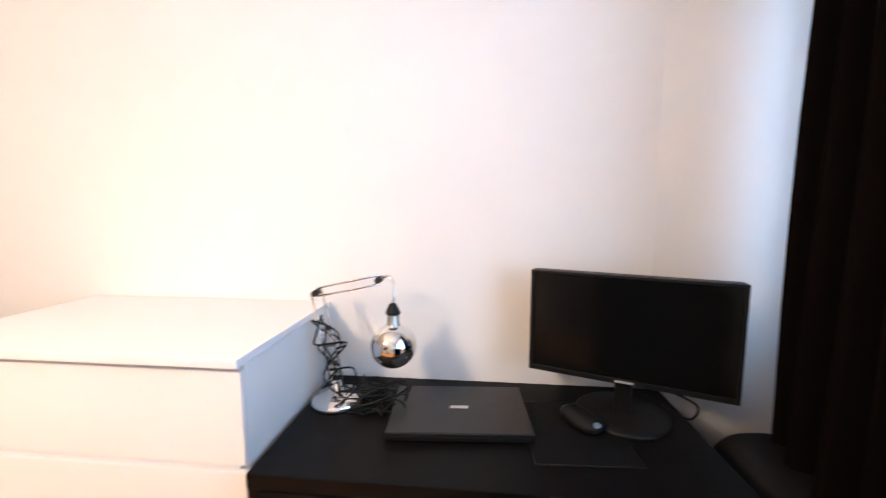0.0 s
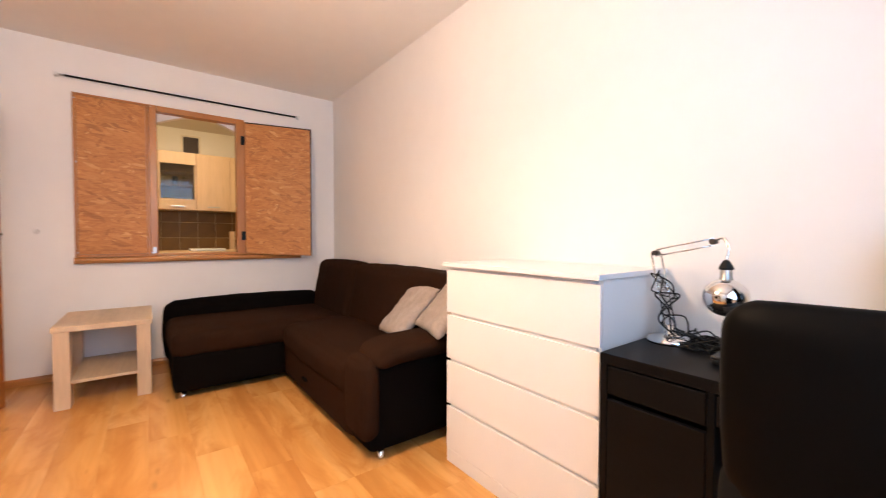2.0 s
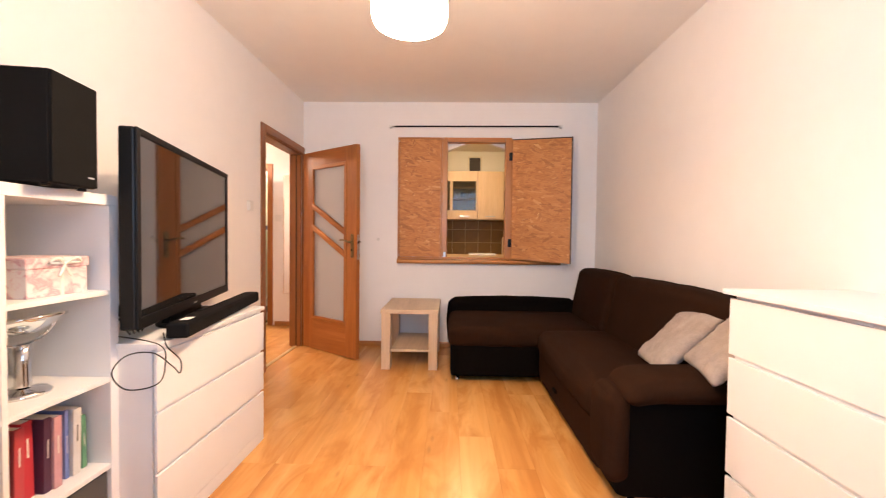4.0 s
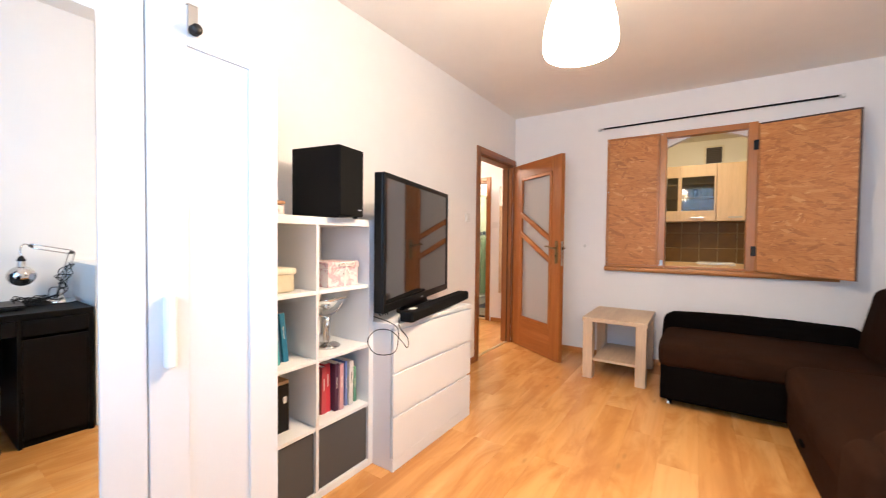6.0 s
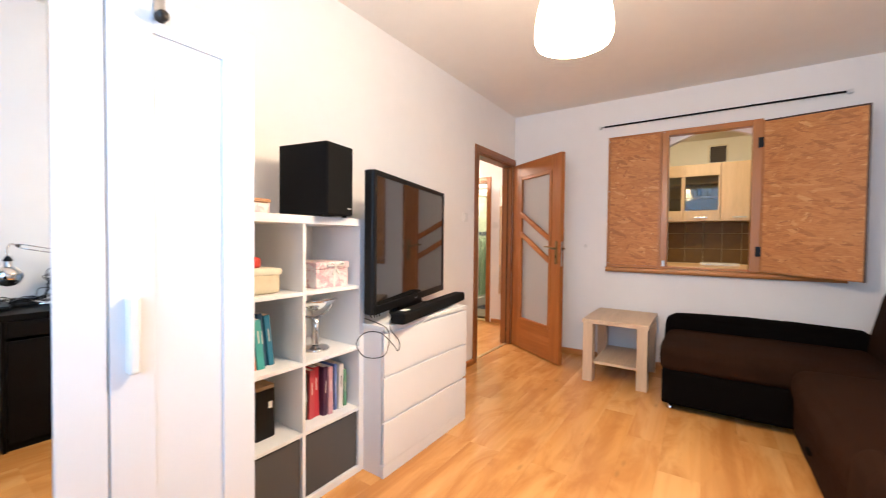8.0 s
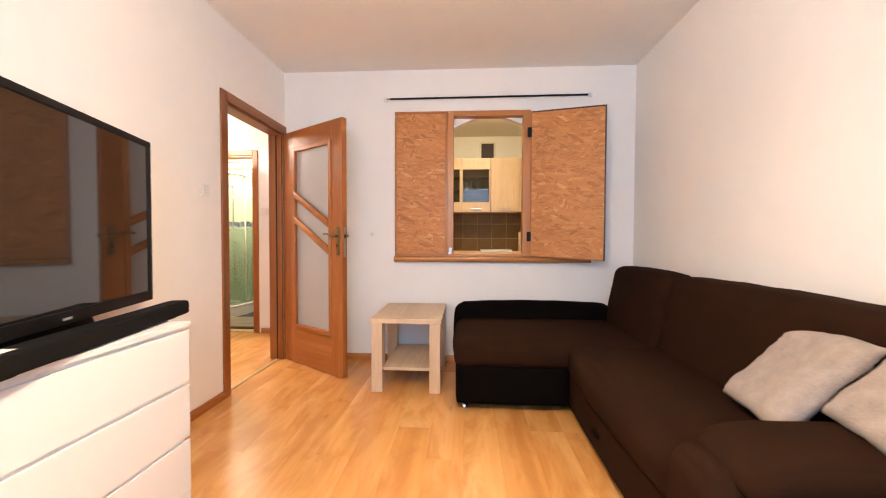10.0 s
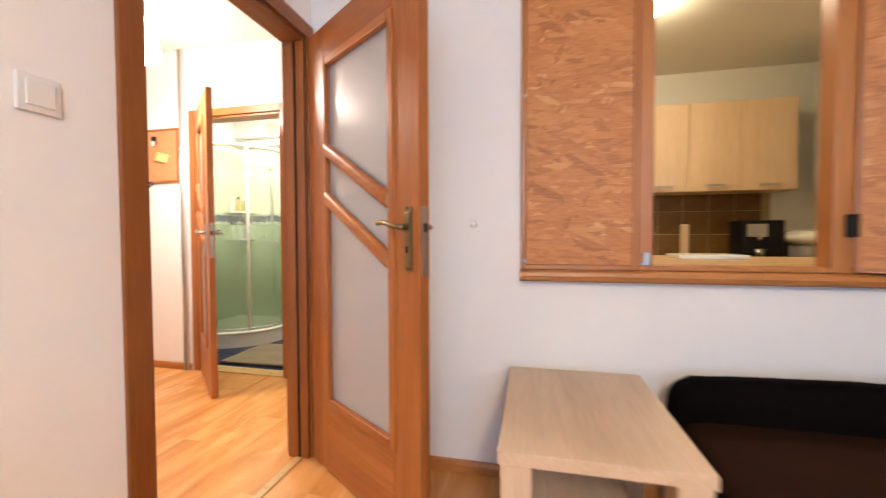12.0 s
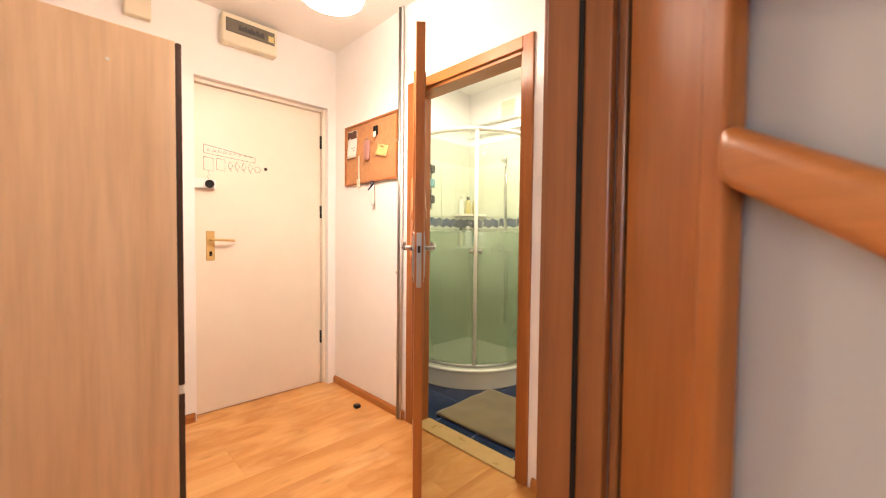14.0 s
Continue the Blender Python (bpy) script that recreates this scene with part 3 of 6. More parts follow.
# entrance door, set back in its opening
ed = thing("entrance_door", pose(EX1, HY0 - 0.065, 0), "cream painted flush entrance door with doodles", "door")
EW = EX1 - EX0
part("door_panel", box(-EW + 0.03, -0.012, -0.05, 0, 0.008, EZ - 0.03, bevel=0.004), DOORPAINT, ed)
part("steel_frame", box(-EW, -EW + 0.027, -0.06, 0.024, 0, EZ - 0.002, bevel=0.004), DOORPAINT, ed)
part("steel_frame", box(-0.011, 0, -0.06, 0.024, 0, EZ - 0.002, bevel=0.002), DOORPAINT, ed)
part("steel_frame", box(-EW + 0.028, -0.012, -0.06, 0.024, EZ - 0.027, EZ - 0.002, bevel=0.004), DOORPAINT, ed)
pl = part("handle_plate", box(-0.125, -0.075, 0.0005, 0.008, 1.02, 1.215, bevel=0.003), tint("polished_brass", (0.62, 0.42, 0.16), 0.25), ed, "gold-coloured handle plate")
part("lever", tube(curl([(-0.10, 0.008, 1.155), (-0.10, 0.045, 1.155), (-0.13, 0.052, 1.157), (-0.235, 0.048, 1.153)], 5), 0.008, 10), tint("polished_brass", (0.62, 0.42, 0.16), 0.25), pl)
part("keyhole", box(-0.108, -0.092, 0.008, 0.011, 1.05, 1.08), BLACKM, pl)
lk = part("rim_lock", box(-0.13, 0.03, 0.0005, 0.03, 1.49, 1.552, bevel=0.004), WHITE_P, ed, "white rim lock with a black knob")
part("knob", tube([(-0.09, 0.03, 1.521), (-0.09, 0.045, 1.521)], 0.026, 16), BLACK, lk)
part("peephole", tube([(-0.455, 0.0, 1.665), (-0.455, 0.008, 1.665)], 0.011, 12), DARKMETAL, ed)
for z in (0.33, 1.33, 1.88):
    part("hinge", tube([(-EW + 0.03, 0.006, z), (-EW + 0.03, 0.006, z + 0.1)], 0.010, 10), DARKMETAL, ed)
# line drawings and a handwritten line on the door, too small to read
doo = part("drawn_note", bmesh.new(), INK, ed, "thin black marker doodles and a line of writing")
bm = bmesh.new()


def stroke(pts, r=0.0013):
    tube([(x, 0.0015, z - 0.066) for x, z in pts], r, 5, bm)


stroke([(-0.065, 1.845), (-0.385, 1.80)]), stroke([(-0.385, 1.80), (-0.38, 1.765)]), stroke([(-0.38, 1.765), (-0.065, 1.79)]), stroke([(-0.065, 1.79), (-0.065, 1.845)])
for i in range(9):
    x = -0.085 - i * 0.032
    stroke([(x, 1.80), (x - 0.006, 1.825 - 0.002 * i), (x - 0.013, 1.80), (x - 0.02, 1.818 - 0.002 * i)], 0.0015)
for x, w, h in ((-0.065, 0.055, 0.085), (-0.14, 0.05, 0.075)):
    stroke([(x, 1.765), (x - w, 1.76), (x - w, 1.76 - h), (x, 1.765 - h), (x, 1.765)])
stroke([(-0.09, 1.67), (-0.10, 1.65), (-0.085, 1.64), (-0.095, 1.62)])
for i in range(4):
    x = -0.21 - i * 0.042
    stroke([(x, 1.72), (x - 0.012, 1.755), (x - 0.03, 1.725), (x - 0.012, 1.70), (x, 1.72), (x - 0.02, 1.69)])
stroke([(-0.40 + 0.02 * math.cos(a * 0.5), 1.72 + 0.02 * math.sin(a * 0.5)) for a in range(14)])
bm.to_mesh(doo.data)
bm.free()

# window with frame, panes, sill and a slatted blind
WM = (WY0 + WY1) / 2
win = thing("window_1", pose(X1 + 0.19, 0, 0), "white window with two casements behind an open blind", "window", kind="structure")
for y0, y1 in ((WY0, WY0 + 0.06), (WY1 - 0.06, WY1), (WM - 0.05, WM + 0.05)):
    part("window_frame", box(-0.035, 0.035, y0, y1, WZ0, WZ1, bevel=0.006), WHITE_P, win)
for z0, z1 in ((WZ0, WZ0 + 0.07), (WZ1 - 0.07, WZ1)):
    for y0, y1 in ((WY0 + 0.061, WM - 0.051), (WM + 0.051, WY1 - 0.061)):
        part("window_frame", box(-0.034, 0.034, y0, y1, z0, z1, bevel=0.006), WHITE_P, win)
for y0, y1 in ((WY0 + 0.055, WM - 0.046), (WM + 0.046, WY1 - 0.055)):
    p = part("pane", box(-0.004, 0.004, y0, y1, WZ0 + 0.065, WZ1 - 0.065), PANE, win)
    p.visible_shadow = False
tagged(part("window_sill", box(X1 - 0.16, X1 + 0.155, WY0 - 0.04, WY1 - 0.5, WZ0 - 0.035, WZ0, bevel=0.008)
            , WHITE_P), "white window sill board", "window sill", kind="structure")
bl = thing("window_blind", pose(X1 + 0.05, 0, 0), "white slatted window blind with open slats", "blind")
part("head_rail", box(-0.02, 0.02, WY0 + 0.02, WY1 - 0.02, WZ1 - 0.04, WZ1 - 0.001, bevel=0.004), WHITE_P, bl)
slat = None
for i in range(16):
    o = part("slat", box(-0.022, 0.022, WY0 + 0.03, WY1 - 0.03, -0.001, 0.001), WHITE_P, bl) if slat is None else new("slat", slat.data)
    slat = slat or o
    o.parent = bl
    o.matrix_basis = pose(0, 0, WZ1 - 0.09 - i * 0.078, 0, 12, 0)

# curtain, gathered at the end of the window
bm = bmesh.new()
N = 72
for k in range(N + 1):
    u = k / N
    y = 0.325 - 0.46 * u
    x = 2.04 + 0.045 * math.sin(u * 2 * math.pi * 6.5) + 0.012 * math.sin(u * 23)
    for j in range(13):
        v = j / 12
        spread = 1 + 0.10 * (1 - v)
        bm.verts.new((2.04 + (x - 2.04) * spread + 0.01 * math.sin(7 * v + 9 * u), 0.12 + (y - 0.12) * (1 + 0.03 * (1 - v)), 0.02 + v * 2.5))
bm.verts.ensure_lookup_table()
for k in range(N):
    for j in range(12):
        a = k * 13 + j
        bm.faces.new([bm.verts[i] for i in (a, a + 13, a + 14, a + 1)]).smooth = True
cur = thing("curtain", pose(0, 0, 0), "floor-length black curtain gathered beside the window", "curtain")
c = part("curtain_cloth", bm, CURTAIN, cur)
sol = c.modifiers.new("thick", "SOLIDIFY")
sol.thickness = 0.004
part("curtain_rail", tube([(2.04, 0.48, 2.55), (2.04, -2.3, 2.55)], 0.012, 12), BLACK, cur)
for y in (0.42, -2.2):
    part("rail_bracket", tube([(2.04, y, 2.55), (X1 + 0.002, y, 2.55)], 0.008, 8), BLACK, cur)

# ---------- kitchen hatch ----------
hat = thing("kitchen_hatch", pose(X0, 0, 0), "pine-framed kitchen hatch with strand-board panels, one shutter open", "hatch", kind="structure")
HZ0, HZ1 = 0.912, 2.265
part("frame_post", box(-0.06, 0.028, -1.14, -1.083, 0.962, HZ1, bevel=0.004), PINE_Z, hat)
part("frame_post", box(-0.06, 0.028, -0.467, -0.398, 0.962, HZ1, bevel=0.004), PINE_Z, hat)
part("frame_head", box(-0.06, 0.026, -1.082, -0.468, 2.215, HZ1, bevel=0.004), PINE_Y, hat)
part("frame_rail", box(-0.06, 0.022, -1.082, -0.468, 0.9625, 0.984, bevel=0.004), PINE_Y, hat)
sill = prism([(0.001, 0.912), (0.045, 0.912), (0.058, 0.922), (0.062, 0.937), (0.058, 0.952), (0.045, 0.961), (0.001, 0.961)], "y", -1.62, 0.13)
part("sill", sill, PINE_Y, hat)
fx = part("fixed_panel", box(0.001, 0.020, -1.595, -1.16, 0.985, 2.245, bevel=0.0015), OSB, hat, "fixed strand-board panel in a pine edge")
part("edge_strip", box(0.001, 0.025, -1.617, -1.596, 0.962, HZ1, bevel=0.003), PINE_Z, fx)
part("edge_strip", box(0.001, 0.025, -1.159, -1.141, 0.962, HZ1, bevel=0.003), PINE_Z, fx)
part("edge_strip", box(0.001, 0.025, -1.595, -1.160, 2.246, HZ1, bevel=0.003), PINE_Y, fx)
part("edge_strip", box(0.001, 0.025, -1.595, -1.160, 0.962, 0.984, bevel=0.003), PINE_Y, fx)
for y, z in ((-1.60, 1.72), (-1.605, 2.22), (-1.125, 2.25), (-1.125, 0.99), (-1.60, 1.0)):
    part("screw", tube([(0.024, y, z), (0.032, y, z)], 0.006, 10), STEEL, hat)
part("latch", box(0.0285, 0.04, -1.122, -1.096, 0.985, 1.04, bevel=0.003), STEEL, hat, "small steel latch")
part("backing_strip", box(0.001, 0.024, -0.397, 0.12, 0.962, 0.985, bevel=0.003), PINE_Y, hat)
# open shutter, hinged on the frame post and sagging slightly
SW = math.hypot(0.165 + 0.405, -2.475 + 2.715)
sh_ang = math.degrees(math.atan2(0.165 + 0.405, -2.475 + 2.715))
sh = part("shutter", bmesh.new(), OSB, hat, "open strand-board shutter with pine and dark edge strips", m=pose(0.04, -0.402, 0, 0, 0, sh_ang - 90))
bm = box(-0.018, 0.0, 0.012, SW - 0.012, 0.982, 2.232, bevel=0.0015)
bm.to_mesh(sh.data)
bm.free()
for v in sh.data.vertices:
    v.co.z -= 0.03 * v.co.y / SW
# top and outer strips drawn as thin dark lines, the other two in pine
for y0, y1, z0, z1, mt in ((0, 0.0115, 0.97, 2.245, PINE_Z), (SW - 0.0115, SW, 0.97, 2.245, WENGE), (0.012, SW - 0.012, 2.2325, 2.245, WENGE), (0.012, SW - 0.012, 0.97, 0.9815, PINE_Y)):
    e = part("edge_strip", box(-0.02, 0.002, y0, y1, z0, z1, bevel=0.002), mt, sh)
    for v in e.data.vertices:
        v.co.z -= 0.03 * v.co.y / SW
for z in (1.10, 2.02):
    part("hinge", box(0.0285, 0.046, -0.43, -0.392, z, z + 0.085, bevel=0.004), BLACK, hat, "black butt hinge")

# curtain pole over the hatch
rod = thing("curtain_pole", pose(X0 + 0.03, 0, 2.378), "thin black telescopic curtain pole above the hatch", "curtain pole")
part("pole", tube([(0, -1.655, 0), (0, 0.09, 0.008)], 0.0085, 10), BLACK, rod)
part("inner_tube", tube([(0, -1.69, 0), (0, -1.655, 0)], 0.0075, 10), STEEL, rod)
for y, z in ((-1.70, 0), (0.115, 0.008)):
    part("end_bracket", box(-0.029, 0.012, y - 0.014, y + 0.014, z - 0.015, z + 0.015, bevel=0.004), WHITE_P, rod, "small white end bracket")

# ---------- drawers, wardrobe, shelf ----------
def chest(name, m, w, d, h, rows, label, group, over=0.004, wide=0.003):
    """White chest of drawers, front on the local -y side, origin at the front's left foot. over, wide: how far the top projects in front and at the sides."""
    root = thing(name, m, label, "chest of drawers", group)
    part("side_panel", box(0.004, 0.020, 0.022, d, 0, h - 0.021, bevel=0.001), WHITE, root)
    part("side_panel", box(w - 0.020, w - 0.004, 0.022, d, 0, h - 0.021, bevel=0.001), WHITE, root)
    part("top", box(-wide, w + wide, -over, d, h - 0.020, h, bevel=0.0018), WHITE, root)
    part("back_panel", box(0.021, w - 0.021, d - 0.006, d - 0.001, 0.05, h - 0.021), WHITE, root)
    part("plinth", box(0.021, w - 0.021, 0.022, 0.038, 0, 0.055), WHITE, root)
    hh = (h - 0.020 - 0.068) / rows
    for i in range(rows):
        z0 = 0.068 + i * hh
        f = part("drawer_front", box(0.0, w, 0.0, 0.012, z0, z0 + hh - 0.015, bevel=0.0018), WHITE, root)
        part("drawer_box", box(0.03, w - 0.03, 0.0395, d - 0.02, z0 + 0.02, z0 + hh - 0.05), WHITE, f)
    part("carcass_rail", box(0.021, w - 0.021, 0.0125, 0.0215, 0.066, h - 0.021), WHITE, root)
    part("front_base", box(0.0, w, 0.002, 0.020, 0, 0.065, bevel=0.0012), WHITE, root)
    return root


chest("chest_of_drawers", pose(-0.050, 0.033, 0), 0.825, 0.474, 1.0, 4, "tall white chest with four plain drawers", "white chests of drawers", 0.022, 0.008)
chest("chest_of_drawers", pose(0.054, -2.112, 0, 0, 0, 180), 0.812, 0.48, 0.777, 3, "low white chest of three drawers under the television", "white chests of drawers")

wd = thing("wardrobe", pose(0.840, -1.92, 0), "white three-door wardrobe with a mirror in one door", "wardrobe")
WH = 1.822
part("side_panel", box(0, 0.016, -0.56, -0.021, 0, WH, bevel=0.001), WHITE, wd)
part("side_panel", box(1.034, 1.05, -0.56, -0.021, 0, WH, bevel=0.001), WHITE, wd)
part("top_panel", box(0.0165, 1.0335, -0.56, -0.022, WH - 0.018, WH - 0.0005), WHITE, wd)
part("base_panel", box(0.0165, 1.0335, -0.56, -0.03, 0, 0.06), WHITE, wd)
part("back_panel", box(0.0165, 1.0335, -0.559, -0.555, 0.06, WH - 0.02), WHITE, wd)
for i in range(3):
    a, b = i * 0.35 + 0.002, i * 0.35 + 0.348
    d = part("door", bmesh.new(), WHITE, wd)
    bm = bmesh.new()
    st = 0.09
    bx(bm, a, a + st, -0.019, 0, 0.062, WH - 0.002, bevel=0.0015)
    bx(bm, b - st, b, -0.019, 0, 0.062, WH - 0.002, bevel=0.0015)
    bx(bm, a + st, b - st, -0.019, -0.0002, 0.062, 0.18)
    bx(bm, a + st, b - st, -0.019, -0.0002, WH - 0.105, WH - 0.0022)
    bx(bm, a + st - 0.002, b - st + 0.002, -0.018, -0.007, 0.178, WH - 0.103)
    bm.to_mesh(d.data)
    bm.free()
    if i == 1:
        part("mirror", box(a + st + 0.001, b - st - 0.001, -0.0065, -0.004, 0.181, WH - 0.106), MIRROR, d, "clear mirror panel", m=pose(0, 0, 0.9) @ pose(0, 0, 0, -0.6) @ pose(0, 0, -0.9))
    hx = b - 0.04 if i < 2 else a + 0.04
    grip = box(hx - 0.012, hx + 0.012, 0.0005, 0.028, 0.895, 1.078, bevel=0.006, seg=3)
    part("handle", grip, WHITE_P, d, "white upright bar handle")
hk = thing("door_hook", pose(1.085, -1.92, WH), "small grey over-door hook", "hook")
part("strap", box(-0.012, 0.012, 0.001, 0.003, -0.075, 0.001, bevel=0.0008), STEEL, hk)
part("strap_top", box(-0.012, 0.012, -0.021, 0.003, 0.0012, 0.003), STEEL, hk)
part("knob", lathe([(0, 0), (0.012, 0), (0.014, 0.006), (0.008, 0.012), (0.014, 0.02), (0.012, 0.026), (0, 0.027)], 14), DARKMETAL, hk, m=pose(0, 0.003, -0.065, -90, 0, 0))

ks = thing("cube_shelf", pose(0.045, -2.262, 0), "white open cube shelf with eight compartments", "shelf unit")
KW, KH, KD = 0.735, 1.32, 0.38
KROWS = [0.036, 0.345, 0.662, 0.979]
part("side_board", box(0, 0.036, -KD, 0, 0, KH - 0.037, bevel=0.0015), WHITE, ks)
part("side_board", box(KW - 0.036, KW, -KD, 0, 0, KH - 0.037, bevel=0.0015), WHITE, ks)
part("top_board", box(0, KW, -KD, 0, KH - 0.0365, KH, bevel=0.0015), WHITE, ks)
part("bottom_board", box(0.0365, KW - 0.0365, -KD, -0.0005, 0, 0.036, bevel=0.0015), WHITE, ks)
part("upright", box(KW / 2 - 0.008, KW / 2 + 0.008, -KD, -0.001, 0.0365, KH - 0.037, bevel=0.001), WHITE, ks)
for z in KROWS[1:]:
    part("shelf", box(0.0365, KW / 2 - 0.0085, -KD, -0.0015, z - 0.017, z, bevel=0.001), WHITE, ks)
    part("shelf", box(KW / 2 + 0.0085, KW - 0.0365, -KD, -0.0015, z - 0.017, z, bevel=0.001), WHITE, ks)

# ---------- living room: sofa, table ----------
so = thing("corner_sofa", pose(0, 0, 0), "dark brown corduroy corner sofa with a long chaise", "sofa")
SX0, SX1, SF = -2.66, -0.240, -0.322
CX = -1.72          # front edge of the chaise
CY = -1.03          # its open end
part("chaise_base", soft(SX0 + 0.02, CX + 0.008, CY - 0.002, SF + 0.05, 0.045, 0.315, 0.025, 6), SOFA_D, so, "black cloth chaise base")
part("chaise_seat", soft(SX0 + 0.12, CX + 0.015, CY - 0.008, 0.22, 0.285, 0.452, 0.05, 16, 0.020, 0.005), SOFA, so)
part("bolster", soft(SX0, SX0 + 0.17, CY - 0.02, 0.26, 0.06, 0.575, 0.075, 14, 0.022, 0.004), SOFA_D, so, "low dark bolster along the chaise")
part("seat_base", soft(CX - 0.02, SX1 - 0.18, SF + 0.035, 0.46, 0.045, 0.27, 0.03, 6), SOFA_D, so, "black cloth sofa base")
part("seat_front", soft(CX + 0.02, SX1 - 0.19, SF + 0.004, SF + 0.20, 0.055, 0.33, 0.03, 10, 0.010, 0.004), SOFA, so)
part("seat_cushion", soft(CX + 0.012, SX1 - 0.19, SF - 0.006, 0.27, 0.245, 0.455, 0.075, 18, 0.026, 0.007, 3.0), SOFA, so)


def back(x0, x1, seed):
    bm = soft(x0, x1, -0.105, 0.105, 0.0, 0.52, 0.058, 20, 0.016, 0.005, seed)
    for v in bm.verts:
        v.co.y += 0.10 * (v.co.z / 0.52) - 0.02
    return bm


part("back_cushion", back(-2.58, -1.720, 1.0), SOFA, so, m=pose(0, 0.31, 0.375))
part("back_cushion", back(-1.692, -0.33, 5.0), SOFA, so, m=pose(0, 0.31, 0.375))
part("back_board", soft(SX0 + 0.03, SX1 - 0.02, 0.40, 0.495, 0.06, 0.80, 0.03, 6), SOFA_D, so)
# arm: black cloth side, rounded brown front pod, padded roll on top
part("arm", soft(SX1 - 0.20, SX1 + 0.016, SF + 0.02, 0.40, 0.05, 0.49, 0.035, 14, 0.004, 0.003, 8.0), SOFA_D, so, "black cloth arm side")
bm = soft(SX1 - 0.205, SX1 + 0.028, SF - 0.028, SF + 0.085, 0.12, 0.515, 0.052, 18, 0.014, 0.003, 8.0)
part("arm_front", bm, SOFA, so)
bm = soft(SX1 - 0.20, SX1 + 0.082, SF + 0.045, 0.38, 0.492, 0.592, 0.050, 20, 0.010, 0.003, 2.0)
for v in bm.verts:
    v.co.z -= 0.025 * max(0, (-0.10 - v.co.y) / 0.16) ** 2
part("arm_pad", bm, SOFA, so)
part("pull_tab", soft(-1.17, -1.09, SF - 0.022, SF - 0.002, 0.165, 0.185, 0.008, 4), SOFA_D, so)
for x, y in ((CX - 0.06, CY + 0.06), (SX0 + 0.08, CY + 0.06), (SX1 - 0.030, SF + 0.10), (SX1 - 0.05, 0.42), (CX + 0.1, SF + 0.10), (SX0 + 0.1, 0.42)):
    part("foot", lathe([(0, 0), (0.022, 0), (0.024, 0.004), (0.018, 0.012), (0.018, 0.047), (0, 0.047)], 16, at=(x, y, 0)), CHROME, so, "short chrome foot")


def pillow(name, m, sx, sy, label):
    o = thing(name, m, label, "cushion", "beige cushions")
    bm = bmesh.new()
    n = 34
    grid = {}
    for s in (1, -1):
        for i in range(n + 1):
            for j in range(n + 1):
                if s == -1 and (i in (0, n) or j in (0, n)):
                    grid[s, i, j] = grid[1, i, j]
                    continue
                u, v = 2 * i / n - 1, 2 * j / n - 1
                e = (1 - u ** 6) * (1 - v ** 6)
                pinch = 1 - 0.05 * (1 - abs(u * v)) * max(abs(u), abs(v)) ** 3
                x, y = sx / 2 * u * pinch, sy / 2 * v * pinch
                z = s * 0.036 * e ** 0.5 + 0.012 * noise.noise(Vector((u * 2.2, v * 2.2, s + sx * 9)))
                crease = noise.noise(Vector((u * 2.5, v * 9 + 1.5 * u, 3 * s + sx)))
                z += 0.013 * s * abs(crease) * (0.4 + 0.6 * abs(u)) * e ** 0.5
                grid[s, i, j] = bm.verts.new((x, y, z))
    for s in (1, -1):
        for i in range(n):
            for j in range(n):
                q = [grid[s, i, j], grid[s, i + 1, j], grid[s, i + 1, j + 1], grid[s, i, j + 1]]
                bm.faces.new(q if s > 0 else q[::-1]).smooth = True
    part("cover", bm, PLUSH, o)
    return o


# cushions leaning against the back, side by side


def lean(x, y, z, tilt, roll):
    """A cushion's pose: its back leans on the backrest by tilt degrees from upright, turned by roll in its plane."""
    return pose(x, y, z, 90 - tilt, 0, 0) @ pose(0, 0, 0, 0, 0, roll)


pillow("cushion", pose(-0.622, 0.165, 0.660, 0, 0, -13) @ lean(0, 0, 0, 43, 2), 0.39, 0.40, "beige plush cushion leaning on the sofa back")
pillow("cushion", pose(-0.245, 0.185, 0.735, 0, 0, -12) @ lean(0, 0, 0, 44, -2), 0.34, 0.37, "beige plush cushion tucked beside the sofa arm")

tb = thing("side_table", pose(-2.675, -1.66, 0), "pale oak side table with a lower shelf", "side table")
TW, TD, TH = 0.69, 0.52, 0.541
part("tabletop", box(0, TW, 0, TD, TH - 0.036, TH, bevel=0.0025), OAK_L, tb)
for x, y in ((0.004, 0.008), (TW - 0.106, 0.008), (0.004, TD - 0.088), (TW - 0.106, TD - 0.088)):
    part("leg", box(x, x + 0.102, y, y + 0.080, 0, TH - 0.0365, bevel=0.002), OAK_Z, tb)
part("shelf", box(0.03, TW - 0.03, 0.0885, TD - 0.0885, 0.155, 0.177, bevel=0.002), OAK_L, tb)

# ---------- television corner ----------
tv_c = Vector((-0.441, -2.306, 0))
tv_a = math.degrees(math.atan2(-2.165 + 2.448, 0.081 + 0.962))
tv = thing("television", pose(tv_c.x, tv_c.y, 0.777, 0, 0, tv_a), "large black flat television on a low stand, switched off", "television")
TW2, Z0, Z1 = 0.542, 0.055, 0.79
part("housing", box(-TW2, TW2, -0.055, -0.002, Z0, Z1, bevel=0.008), BLACK, tv)
part("screen", box(-TW2 + 0.028, TW2 - 0.028, -0.0015, 0.001, Z0 + 0.045, Z1 - 0.028), TVSCREEN, tv, "glossy dark screen")
for a in ((-TW2, -TW2 + 0.026, Z0, Z1), (TW2 - 0.026, TW2, Z0, Z1), (-TW2 + 0.0262, TW2 - 0.0262, Z1 - 0.026, Z1), (-TW2 + 0.0262, TW2 - 0.0262, Z0, Z0 + 0.043)):
    part("bezel", box(a[0], a[1], -0.0018, 0.006, a[2], a[3], bevel=0.002), BLACK, tv)
